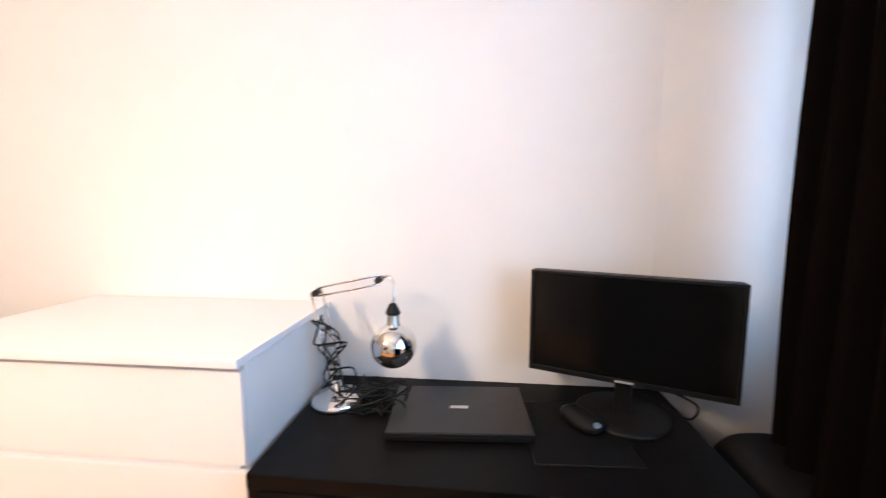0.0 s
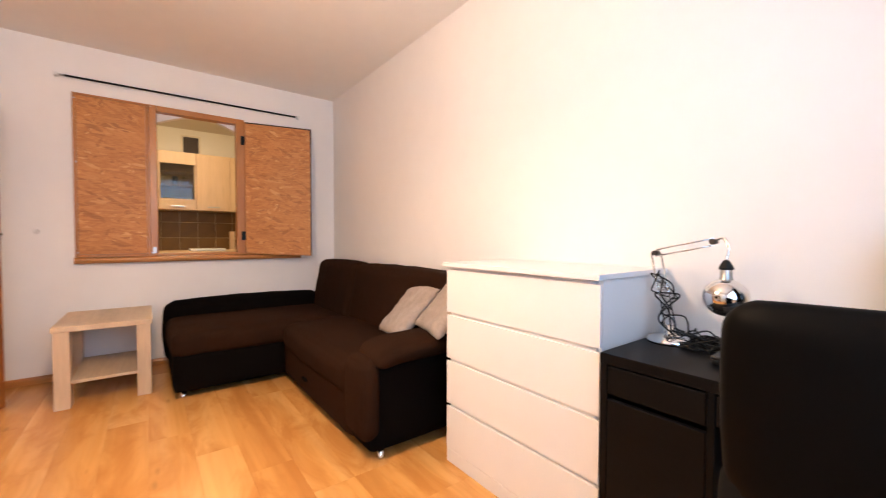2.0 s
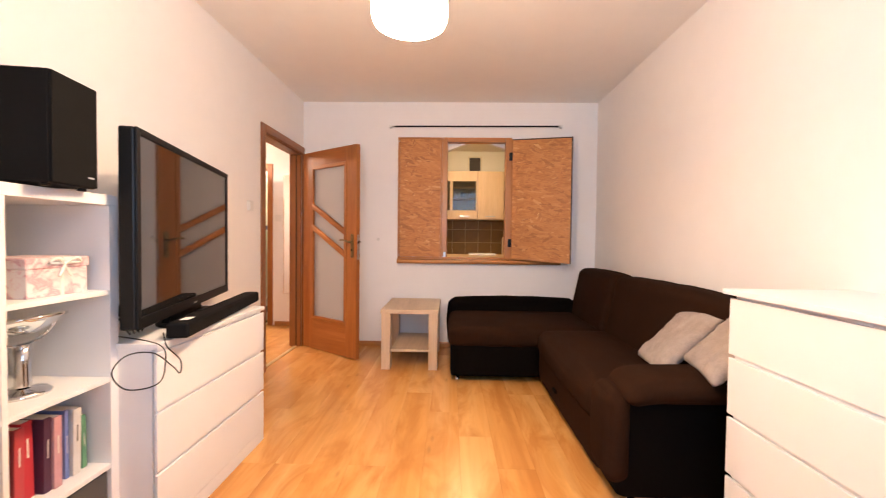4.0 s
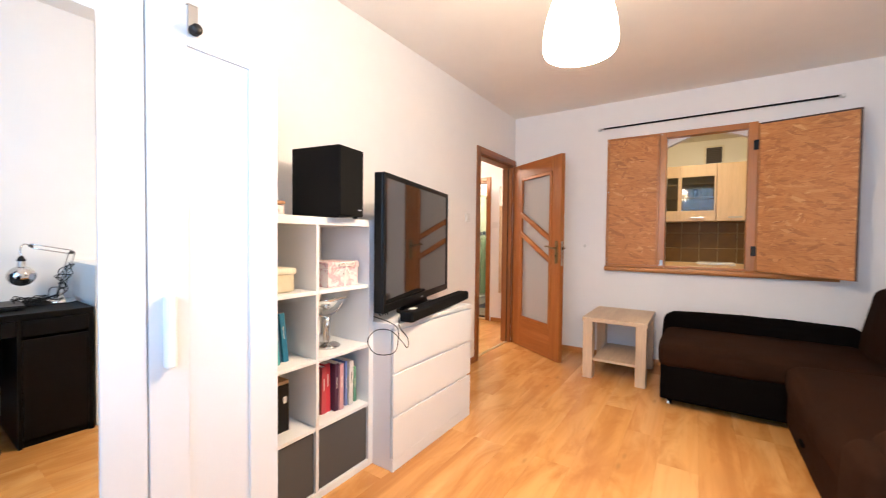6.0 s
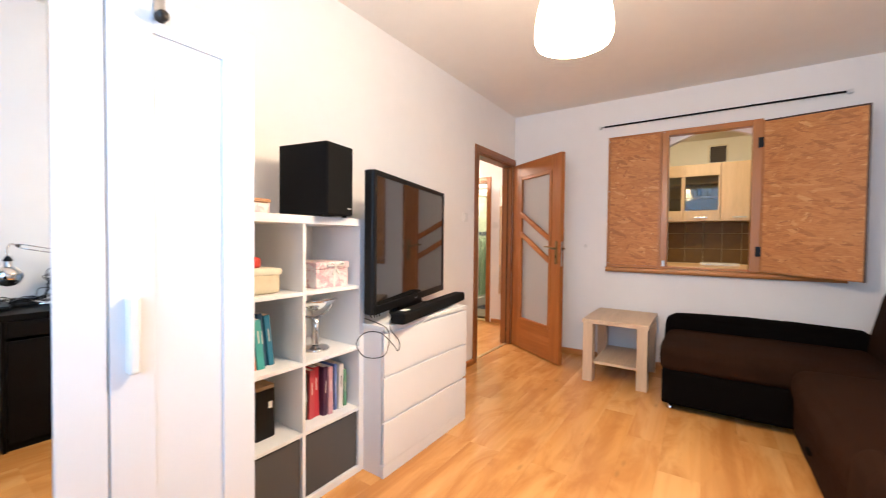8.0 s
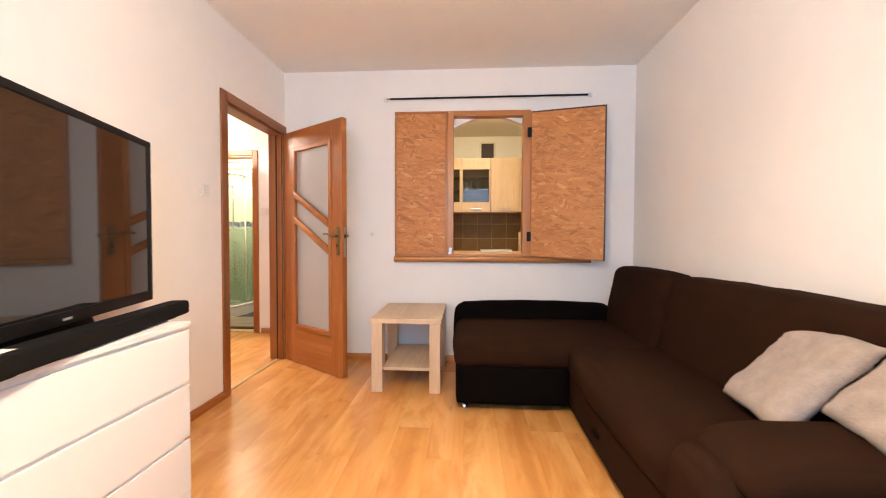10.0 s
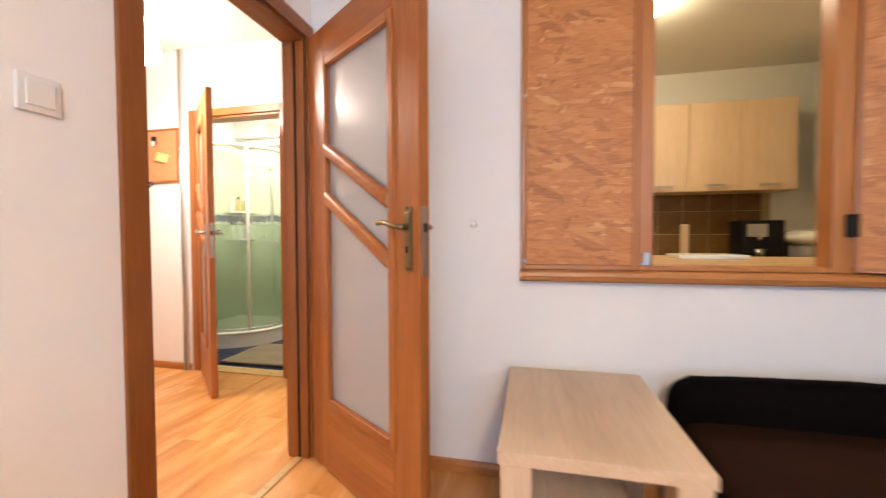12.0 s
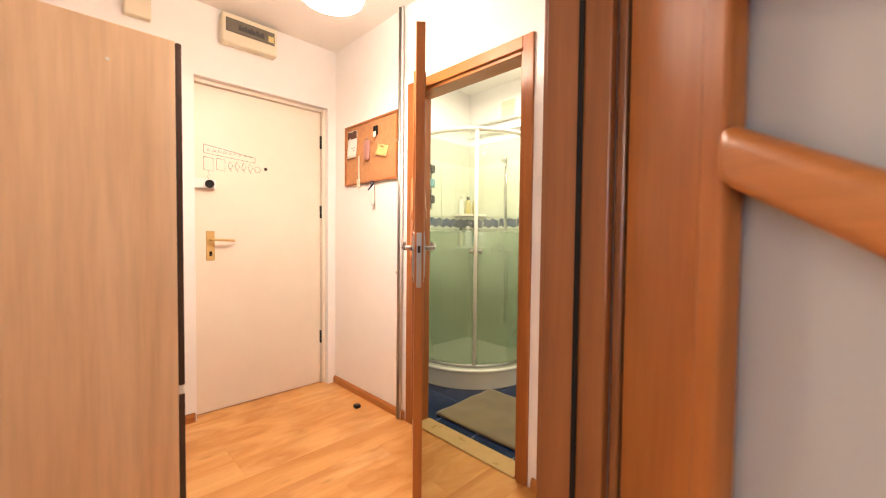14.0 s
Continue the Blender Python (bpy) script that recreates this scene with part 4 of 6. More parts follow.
part("brand_mark", box(-0.02, 0.02, 0.0062, 0.0068, Z0 + 0.014, Z0 + 0.022), tint("grey_mark", (0.35, 0.35, 0.35)), tv)
part("stand_neck", prism([(-0.20, 0.010), (0.20, 0.010), (0.15, Z0 + 0.05), (-0.15, Z0 + 0.05)], "y", -0.062, -0.03), BLACK, tv)
bm = lathe([(0, 0), (1, 0), (1, 0.008), (0.97, 0.012), (0, 0.014)], 40)
for v in bm.verts:
    v.co.x *= 0.26
    v.co.y *= 0.13
part("stand_foot", bm, BLACK, tv)
sb = thing("soundbar", pose(-0.445, -2.165, 0.777, 0, 0, 11), "long black fabric soundbar in front of the television", "soundbar")
part("body", box(-0.45, 0.45, -0.04, 0.04, 0.006, 0.066, bevel=0.010, seg=3), BLACKM, sb)
part("grille", box(-0.445, 0.445, 0.0395, 0.042, 0.014, 0.058, bevel=0.0008), MESH, sb)
part("label_sticker", box(0.33, 0.39, -0.02, 0.015, 0.0662, 0.0668), PAPER, sb)
for x in (-0.36, 0.36):
    part("rubber_foot", box(x - 0.02, x + 0.02, -0.02, 0.02, 0, 0.007), BLACK, sb)
sp = thing("subwoofer", pose(0.276, -2.345, KH, 0, 0, 9), "tall black subwoofer box standing on the shelf", "loudspeaker")
part("cabinet", box(-0.080, 0.098, -0.15, 0.138, 0.008, 0.335, bevel=0.004), BLACKM, sp)
part("front_grille", box(-0.078, 0.096, 0.138, 0.146, 0.010, 0.333, bevel=0.003), MESH, sp)
part("brand_mark", box(-0.062, -0.037, 0.1462, 0.1468, 0.038, 0.043), tint("pale_mark", (0.55, 0.55, 0.55)), sp)
for x in (-0.06, 0.075):
    for y in (-0.12, 0.11):
        part("foot", lathe([(0, 0), (0.012, 0), (0.012, 0.009), (0, 0.009)], 12, at=(x, y, 0)), BLACK, sp)
cb = thing("power_cable", pose(0, 0, 0), "thin black looped cable between shelf and chest", "cable")
loop = curl([(0.03, -2.30, 0.80), (0.055, -2.10, 0.775), (0.07, -2.07, 0.70), (0.12, -2.06, 0.655), (0.20, -2.10, 0.665), (0.235, -2.12, 0.73), (0.19, -2.11, 0.775), (0.12, -2.075, 0.765), (0.06, -2.05, 0.70), (0.02, -2.05, 0.66), (-0.01, -2.07, 0.70), (0.03, -2.09, 0.76), (-0.02, -2.14, 0.785), (-0.08, -2.19, 0.786)], 8)
part("wire", tube(loop, 0.0022, 6), BLACK, cb)
cb2 = thing("power_cable", pose(0, 0, 0), "bundle of black cables behind the television", "cable")
for k in range(4):
    part("wire", tube(curl([(-0.02 + 0.02 * k, -2.35, 0.85 + 0.02 * k), (0.035, -2.28 + 0.02 * k, 0.93 - 0.03 * k), (0.02 - 0.03 * k, -2.27, 0.84), (-0.05 - 0.02 * k, -2.30, 0.785)], 6), 0.0035, 6), BLACK, cb2)
sw = thing("light_switch", pose(-1.627, Y0, 1.425), "white square rocker light switch on the wall", "light switch")
part("plate", box(-0.041, 0.041, 0.0005, 0.010, -0.041, 0.041, bevel=0.003), WHITE_P, sw)
part("rocker", box(-0.027, 0.027, 0.0095, 0.016, -0.027, 0.027, bevel=0.002), WHITE_P, sw)
stp = thing("door_stop_button", pose(X0, -1.83, 1.165), "small white round wall bumper", "door stop")
part("button", lathe([(0, 0), (0.017, 0), (0.017, 0.006), (0.012, 0.011), (0, 0.012)], 16), WHITE_P, stp, m=pose(0.0005, 0, 0, 0, 90, 0))

# ---------- things on the shelf ----------
sx = lambda x: 0.045 + x
SY = -2.262


def book(x, z, w, h, d, color, name, lean=0.0, y=-0.06):
    o = thing("book", pose(x, SY + y, z, 0, lean, 0), "upright %s book on a white shelf" % name, "book", "books on the shelf")
    cm = tint("cover_" + name.replace(" ", "_"), color)
    part("cover", box(0, w, -d, 0, 0, h, bevel=0.0018), cm, o)
    part("page_block", box(0.003, w - 0.003, -d - 0.0008, -0.008, 0.004, h + 0.0008), PAPER, o)
    part("spine_print", box(w * 0.42, w * 0.58, 0.0002, 0.0008, h * (0.25 + 9 * w % 0.3), h * (0.5 + 9 * w % 0.3)), tint("spine_print_pale", (0.7, 0.66, 0.6)) if sum(color) < 1.2 else INK, o)
    return o


x = sx(0.055)
for w, h, d, c, n in ((0.018, 0.19, 0.14, (0.10, 0.28, 0.16), "green"), (0.014, 0.205, 0.14, (0.45, 0.05, 0.08), "crimson"), (0.028, 0.23, 0.16, (0.62, 0.60, 0.57), "white"), (0.014, 0.235, 0.16, (0.16, 0.22, 0.48), "blue"), (0.022, 0.225, 0.16, (0.62, 0.42, 0.42), "pale pink"), (0.026, 0.235, 0.16, (0.55, 0.30, 0.32), "rose"), (0.024, 0.24, 0.17, (0.07, 0.02, 0.05), "dark plum"), (0.032, 0.245, 0.17, (0.52, 0.035, 0.05), "red"), (0.028, 0.235, 0.17, (0.48, 0.06, 0.07), "deep red"), (0.012, 0.225, 0.15, (0.05, 0.05, 0.05), "black")):
    book(x, KROWS[1], w, h, d, c, n, y=-0.075 + 0.022 * math.sin(x * 190), lean=1.2 * math.sin(x * 77))
    x += w + 0.0022
x = sx(0.455)
for w, h, d, c, n in ((0.026, 0.225, 0.17, (0.02, 0.16, 0.26), "teal blue"), (0.02, 0.235, 0.17, (0.03, 0.09, 0.17), "navy"), (0.032, 0.215, 0.16, (0.06, 0.36, 0.33), "turquoise"), (0.026, 0.205, 0.16, (0.62, 0.16, 0.05), "orange"), (0.024, 0.21, 0.16, (0.55, 0.10, 0.07), "brick red")):
    book(x, KROWS[2], w, h, d, c, n, lean=6, y=-0.085 + 0.014 * math.sin(x * 150))
    x += w + 0.005
bb = thing("black_box", pose(sx(0.455), SY - 0.09, KROWS[1]), "narrow black bottle box on the shelf", "box")
part("carton", box(0, 0.085, -0.09, 0, 0, 0.215, bevel=0.002), BLACK, bb)
part("printed_mark", box(0.012, 0.03, 0.0003, 0.0009, 0.13, 0.16), PAPER, bb)
part("kraft_top", box(0.0, 0.085, -0.09, 0.0, 0.2155, 0.232, bevel=0.003), tint("kraft", (0.42, 0.27, 0.14)), bb)


def storage_box(m, w, d, h, material, lid, label, bow=False):
    o = thing("storage_box", m, label, "storage box")
    part("box_body", box(0, w, -d, 0, 0, h * 0.72, bevel=0.003), material, o)
    l = part("lid", box(-0.005, w + 0.005, -d - 0.005, 0.005, h * 0.72 + 0.0005, h, bevel=0.005), lid, o)
    if bow:
        bm = bmesh.new()
        for s in (-1, 1):
            tube(curl([(w * 0.45, 0.008, h * 0.82), (w * 0.45 + s * 0.03, 0.02, h * 0.98), (w * 0.45 + s * 0.05, 0.012, h * 0.86), (w * 0.45, 0.010, h * 0.82), (w * 0.45 + s * 0.02, 0.012, h * 0.5)], 5), 0.005, 6, bm)
        part("ribbon_bow", bm, PAPER, l, "white ribbon bow")
        part("ribbon", box(w * 0.42, w * 0.48, 0.0002, 0.0012, 0, h * 0.71), PAPER, o)
    return o


def floral(name):
    m, t, b = nodes_of(name)
    v = coords(t)
    col = ramp(t, noise_of(t, v, 28.0, 3, 0.6, 1.0), [(0.44, (0.76, 0.68, 0.65)), (0.55, (0.70, 0.48, 0.48)), (0.62, (0.60, 0.33, 0.35)), (0.70, (0.48, 0.47, 0.48))])
    t.links.new(col, b.inputs["Base Color"])
    b.inputs["Roughness"].default_value = 0.6
    return m


PINKBOX = floral("pink_floral_card")
storage_box(pose(sx(0.075), SY - 0.045, KROWS[3]), 0.195, 0.19, 0.125, PINKBOX, PINKBOX, "pink floral gift box with a white bow", True)


def basket_cloth(name):
    m, t, b = nodes_of(name)
    v = coords(t)
    w1 = t.nodes.new("ShaderNodeTexBrick")
    for k, val in (("Scale", 55.0), ("Mortar Size", 0.03)):
        w1.inputs[k].default_value = val
    w1.inputs["Color1"].default_value, w1.inputs["Color2"].default_value, w1.inputs["Mortar"].default_value = (0.72, 0.65, 0.48, 1), (0.66, 0.58, 0.42, 1), (0.45, 0.38, 0.25, 1)
    t.links.new(coords(t, (1, 1, 1), (90, 0, 0)), w1.inputs["Vector"])
    t.links.new(w1.outputs["Color"], b.inputs["Base Color"])
    b.inputs["Roughness"].default_value = 0.7
    bump(t, b, w1.outputs["Fac"], 0.4, 0.003)
    return m


bk = thing("basket", pose(sx(0.45), SY - 0.05, KROWS[3]), "cream woven basket holding small red things", "basket")
part("woven_side", soft(0, 0.235, -0.20, 0, 0, 0.095, 0.015, 6), basket_cloth("woven_cream"), bk)
part("rim", soft(-0.006, 0.241, -0.206, 0.006, 0.078, 0.112, 0.012, 6), tint("cream_rim", (0.70, 0.64, 0.50)), bk)
pk = thing("red_packet", pose(sx(0.52), SY - 0.10, KROWS[3] + 0.112), "small red packet lying in the basket", "packet")
part("wrapper", soft(0, 0.09, -0.05, 0.02, 0, 0.045, 0.01, 5, 0.004, 0.004), tint("red_wrapper", (0.55, 0.05, 0.03)), pk)
jr = thing("jar", pose(sx(0.58), SY - 0.09, KROWS[3] + 0.112), "small white jar with a black lid in the basket", "jar")
part("jar_body", lathe([(0, 0), (0.022, 0), (0.024, 0.01), (0.024, 0.045), (0, 0.045)], 16), WHITE_P, jr)
part("lid", lathe([(0, 0.0455), (0.022, 0.0455), (0.022, 0.058), (0, 0.058)], 16), BLACK, jr)
part("dark_lid", soft(0.09, 0.115, -0.05, 0.02, 0, 0.018, 0.006, 4), BLACK, pk)
for x0 in (sx(0.040), sx(0.380)):
    gb = thing("fabric_box", pose(x0, SY - 0.012, KROWS[0]), "dark grey storage cube filling a shelf compartment", "storage box", "grey storage cubes")
    part("box_front", box(0, 0.314, -0.010, 0, 0.001, 0.282, bevel=0.003), GREYBOX, gb)
    part("box_side", box(0, 0.008, -0.355, -0.0105, 0.001, 0.280), GREYBOX, gb)
    part("box_side", box(0.306, 0.314, -0.355, -0.0105, 0.001, 0.280), GREYBOX, gb)
    part("box_base", box(0.0085, 0.3055, -0.355, -0.0105, 0.001, 0.008), GREYBOX, gb)
    part("box_back", box(0.0085, 0.3055, -0.355, -0.347, 0.0085, 0.280), GREYBOX, gb)
mm = thing("makeup_mirror", pose(sx(0.20), SY - 0.14, KROWS[2]), "round chrome tilting make-up mirror on a foot", "mirror")
part("foot", lathe([(0, 0), (0.068, 0), (0.070, 0.006), (0.060, 0.014), (0.012, 0.022), (0.009, 0.03), (0, 0.03)], 28), CHROME, mm)
part("stem", lathe([(0.021, 0.026), (0.019, 0.10), (0.022, 0.160), (0, 0.162)], 20), CHROME, mm)
arc = [(0.106 * math.cos(a), 0, 0.238 + 0.078 * math.sin(a)) for a in [math.pi + i * math.pi / 16 for i in range(17)]]
part("yoke", tube(arc, 0.006, 8), CHROME, mm)
dish = part("mirror_disc", lathe([(0, -0.05), (0.03, -0.046), (0.07, -0.028), (0.098, -0.006), (0.102, 0), (0.098, 0.006), (0, 0.006)], 32), MIRROR, mm, m=pose(0, 0, 0.242, 9, 0, 0))
part("rim", tube([(0.102 * math.cos(i * math.pi / 16), 0.102 * math.sin(i * math.pi / 16), 0) for i in range(33)], 0.006, 8), CHROME, dish)
tr = thing("trinket_box", pose(sx(0.47), SY - 0.10, KH), "small patterned trinket box on the shelf top", "box")
part("box_body", soft(0, 0.12, -0.08, 0, 0, 0.05, 0.006, 5), floral("trinket_print"), tr)
part("lid", soft(-0.004, 0.124, -0.084, 0.004, 0.0505, 0.068, 0.006, 5), tint("tan_leather", (0.42, 0.22, 0.11)), tr)

# ---------- room lamp ----------
def shade_profile(r, h):
    pts = [(0.035, h), (0.05, h - 0.004)]
    for i in range(1, 13):
        u = i / 12
        pts.append((r * (0.36 + 0.64 * math.sin(u * math.pi * 0.5) ** 0.9), h * (1 - u) + 0.03 * u))
    return pts + [(r * 0.985, 0.016), (r * 0.94, 0.004)]


def pendant(name, x, y, z, r, h, top, material, under, crown, label):
    o = thing(name, pose(x, y, z), label, "ceiling lamp")
    prof = shade_profile(r, h)
    part("shade", lathe(prof[7:], 28), material, o, "glowing white bell shade")
    part("shade_crown", lathe(prof[:8], 28), crown, o, "upper part of the shade with its own glow")
    part("diffuser", lathe([(r * 0.94, 0.004), (r * 0.86, 0.0), (r * 0.5, 0.003), (0, 0.004)], 28), under, o, "bright underside of the shade")
    part("cord", tube([(0, 0, h + 0.05), (0, 0, top - z - 0.05)], 0.004, 8), WHITE_P, o)
    part("socket", lathe([(0, 0), (0.03, 0), (0.032, 0.02), (0.02, 0.055), (0, 0.056)], 16, at=(0, 0, h)), WHITE_P, o)
    part("ceiling_cup", lathe([(0, 0), (0.02, 0), (0.05, 0.045), (0.05, 0.05), (0, 0.05)], 20, at=(0, 0, top - z - 0.0505)), WHITE_P, o)
    return o


pendant("pendant_lamp", 0.14, -1.18, 1.893, 0.128, 0.29, H, LAMPGLOW, DOWNGLOW, CROWNGLOW, "white bell-shaped pendant lamp, lit, on a cord")
pendant("pendant_lamp", -2.945, -4.003, 2.240, 0.142, 0.28, HH, HALLGLOW, HALLDOWN, HALLGLOW, "white bell-shaped hall pendant lamp, lit")

# ---------- desk ----------
dk = thing("desk", pose(0.788, 0.012, 0), "black-brown desk with a drawer pedestal", "desk")
DW, DD, DH = 1.034, 0.487, 0.75
part("desktop", box(0, DW, 0, DD, DH - 0.034, DH, bevel=0.002), BLACKWOOD, dk)
part("side_panel", box(0.001, 0.024, 0.002, DD - 0.002, 0, DH - 0.0345, bevel=0.0015), BLACKWOOD, dk)
part("side_panel", box(0.303, 0.321, 0.002, DD - 0.002, 0, DH - 0.0345, bevel=0.0015), BLACKWOOD, dk)
part("side_panel", box(DW - 0.036, DW - 0.001, 0.004, DD - 0.002, 0, DH - 0.0345, bevel=0.0015), BLACKWOOD, dk)
part("back_panel", box(0.0365, DW - 0.0365, DD - 0.02, DD - 0.003, 0.25, DH - 0.0345), BLACKWOOD, dk)
part("drawer_front", box(0.026, 0.301, 0.001, 0.020, 0.622, 0.7105, bevel=0.002), BLACKWOOD, dk)
part("pedestal_door", box(0.026, 0.301, 0.001, 0.020, 0.045, 0.604, bevel=0.002), BLACKWOOD, dk)
part("pedestal_base", box(0.026, 0.301, 0.021, 0.40, 0.0, 0.04), BLACKWOOD, dk)
part("inner_rail", box(0.0245, 0.3025, 0.045, 0.05, 0.05, 0.71), BLACKM, dk)
part("drawer_front", box(0.324, DW - 0.038, 0.003, 0.022, 0.630, 0.7105, bevel=0.002), BLACKWOOD, dk)
part("drawer_box", box(0.33, DW - 0.045, 0.0225, 0.40, 0.645, 0.700), BLACKM, dk)

mo = thing("monitor", pose(1.66, 0.335, DH, 0, 0, -20), "wide black monitor on a round foot, switched off", "monitor")
part("housing", box(-0.243, 0.243, -0.045, -0.009, 0.106, 0.388, bevel=0.006), BLACK, mo)
part("screen", box(-0.234, 0.234, -0.0502, -0.0455, 0.121, 0.380), SCREEN, mo, "dark matt screen")
for a in ((-0.243, -0.235, 0.106, 0.388), (0.235, 0.243, 0.106, 0.388), (-0.2348, 0.2348, 0.381, 0.388), (-0.2348, 0.2348, 0.106, 0.120)):
    part("bezel", box(a[0], a[1], -0.052, -0.0452, a[2], a[3], bevel=0.0012), BLACK, mo)
part("brand_mark", box(-0.022, 0.022, -0.0528, -0.0521, 0.110, 0.116), tint("grey_mark", (0.35, 0.35, 0.35)), mo)
part("neck", box(-0.022, 0.022, -0.02, 0.02, 0.01, 0.16, bevel=0.006), BLACK, mo)
part("foot", lathe([(0, 0), (0.118, 0), (0.12, 0.004), (0.112, 0.010), (0.03, 0.015), (0, 0.016)], 36), BLACK, mo)
part("cable", tube(curl([(0.03, 0.0, 0.12), (0.10, 0.02, 0.085), (0.17, 0.01, 0.06), (0.16, 0.05, -0.0), (0.10, 0.10, 0.006)], 6), 0.003, 6), BLACK, mo)

lp = thing("laptop", pose(1.222, 0.283, DH, 0, 0, 4), "closed dark grey laptop on the desk", "laptop")
LT = tint("dark_grey_plastic", (0.008, 0.0085, 0.010), 0.4)
part("base", box(-0.178, 0.178, -0.122, 0.122, 0.004, 0.018, bevel=0.003), BLACK, lp)
part("lid", box(-0.178, 0.178, -0.122, 0.120, 0.0186, 0.0265, bevel=0.003), LT, lp)
part("brand_mark", box(-0.024, 0.024, -0.008, 0.006, 0.0266, 0.0269), tint("silver_mark", (0.5, 0.5, 0.5), 0.3), lp)
for x in (-0.15, 0.15):
    for y in (-0.1, 0.1):
        part("foot", box(x - 0.012, x + 0.012, y - 0.006, y + 0.006, 0, 0.005), BLACK, lp)
mp = thing("mouse_pad", pose(1.51, 0.243, DH, 0, 0, 3), "black cloth mouse pad on the desk", "mouse pad")
part("mat", box(-0.118, 0.118, -0.135, 0.135, 0.0002, 0.003, bevel=0.001), BLACKM, mp)
part("stitched_edge", tube([(-0.118, -0.135, 0.002), (0.118, -0.135, 0.002), (0.118, 0.135, 0.002), (-0.118, 0.135, 0.002), (-0.118, -0.135, 0.002)], 0.0018, 6), BLACK, mp)
ms = thing("computer_mouse", pose(1.535, 0.265, DH + 0.003, 0, 0, 28), "black computer mouse with a grey accent", "mouse")
part("body", soft(-0.032, 0.032, -0.058, 0.058, 0.0, 0.038, 0.026, 10, 0.004), BLACK, ms)
part("accent", soft(-0.012, 0.012, -0.060, -0.035, 0.012, 0.034, 0.008, 5), tint("blue_grey_plastic", (0.18, 0.24, 0.32), 0.3), ms)
part("wheel", tube([(-0.004, 0.025, 0.036), (0.004, 0.025, 0.036)], 0.008, 12), BLACKM, ms)

# desk lamp with two spring arms and a mirrored bulb
dl = thing("desk_lamp", pose(0.87, 0.325, DH), "chrome spring-arm desk lamp with a mirrored globe bulb", "desk lamp")
part("base", lathe([(0, 0), (0.072, 0), (0.074, 0.006), (0.068, 0.020), (0.03, 0.028), (0.014, 0.034), (0.014, 0.06), (0, 0.06)], 36), CHROME, dl)
A, B, C = Vector((0, 0, 0.06)), Vector((-0.062, 0.022, 0.315)), Vector((0.125, 0.012, 0.358))
for s in (-0.012, 0.012):
    part("lower_arm", tube([A + Vector((s, s, 0)), B + Vector((s, s, 0))], 0.0033, 8), CHROME, dl)
    part("upper_arm", tube([B + Vector((0, s * 0.3, s)), C + Vector((0, s * 0.3, s))], 0.0033, 8), CHROME, dl)
coil = [(A.lerp(B, 0.15 + 0.5 * i / 90) + Vector((0.008 * math.cos(i * 1.4), 0.008 * math.sin(i * 1.4), 0))) for i in range(91)]
part("spring", tube(coil, 0.0014, 5), STEEL, dl)
for p in (B, C):
    part("joint", tube([p - Vector((0, 0.018, 0)), p + Vector((0, 0.018, 0))], 0.009, 14), DARKMETAL, dl)
D = C + Vector((0.045, -0.03, -0.085))
part("swivel", tube(curl([C, C + Vector((0.03, -0.01, 0.012)), C + Vector((0.048, -0.022, -0.02)), D + Vector((0, 0, 0.025))], 6), 0.004, 8), CHROME, dl)
part("socket", lathe([(0, 0.026), (0.009, 0.026), (0.012, 0.02), (0.019, 0.006), (0.021, 0.0), (0.018, -0.004), (0, -0.004)], 20, at=D), BLACK, dl)
part("bulb_neck", lathe([(0.015, 0), (0.017, -0.03), (0.024, -0.042)], 20, at=D), STEEL, dl)
part("globe_bulb", lathe([(0.018, -0.034)] + [(0.063 * math.sin(a), -0.092 + 0.060 * math.cos(a)) for a in [0.4 + i * (math.pi - 0.4) / 16 for i in range(17)]], 28, at=D), CHROME, dl, "mirrored round bulb")
rng = random.Random(4)
for k in range(5):
    pts = [A.lerp(B, 0.75 - 0.05 * k)]
    for i in range(6):
        q = A.lerp(B, 0.6 - 0.12 * i)
        pts.append(q + Vector((rng.uniform(-0.03, 0.05), rng.uniform(-0.04, 0.03), rng.uniform(-0.03, 0.03))))
    pts[-1] = Vector((rng.uniform(-0.045, 0.06), rng.uniform(-0.07, 0.05), 0.035))
    part("coiled_cable", tube(curl(pts, 6), 0.0028, 6), BLACK, dl)
pc = thing("cable_bundle", pose(0.99, 0.345, DH), "tangle of thin black cables on the desk", "cable")
for k in range(9):
    pts = [(rng.uniform(-0.12, 0.09), rng.uniform(-0.09, 0.08), 0.006 + rng.uniform(0, 0.05) * (i % 2)) for i in range(7)]
    part("wire", tube(curl(pts, 6), 0.0028, 6), BLACK, pc)

# office chair
oc = thing("office_chair", pose(1.503, -0.225, 0, 0, 0, 3), "black leatherette office chair on a chrome star base", "chair")


def bent(x0, x1, y0, y1, z0, z1, r, curve, n=16, puff=0.01):
    bm = soft(x0, x1, y0, y1, z0, z1, r, n, puff)
    w = (x1 - x0) / 2
    for v in bm.verts:
        u = v.co.x / w
        v.co.y += curve * u * u
        v.co.x *= 1 - 0.03 * max(0, 1 - (v.co.z - z0) / (z1 - z0)) ** 2
    return bm


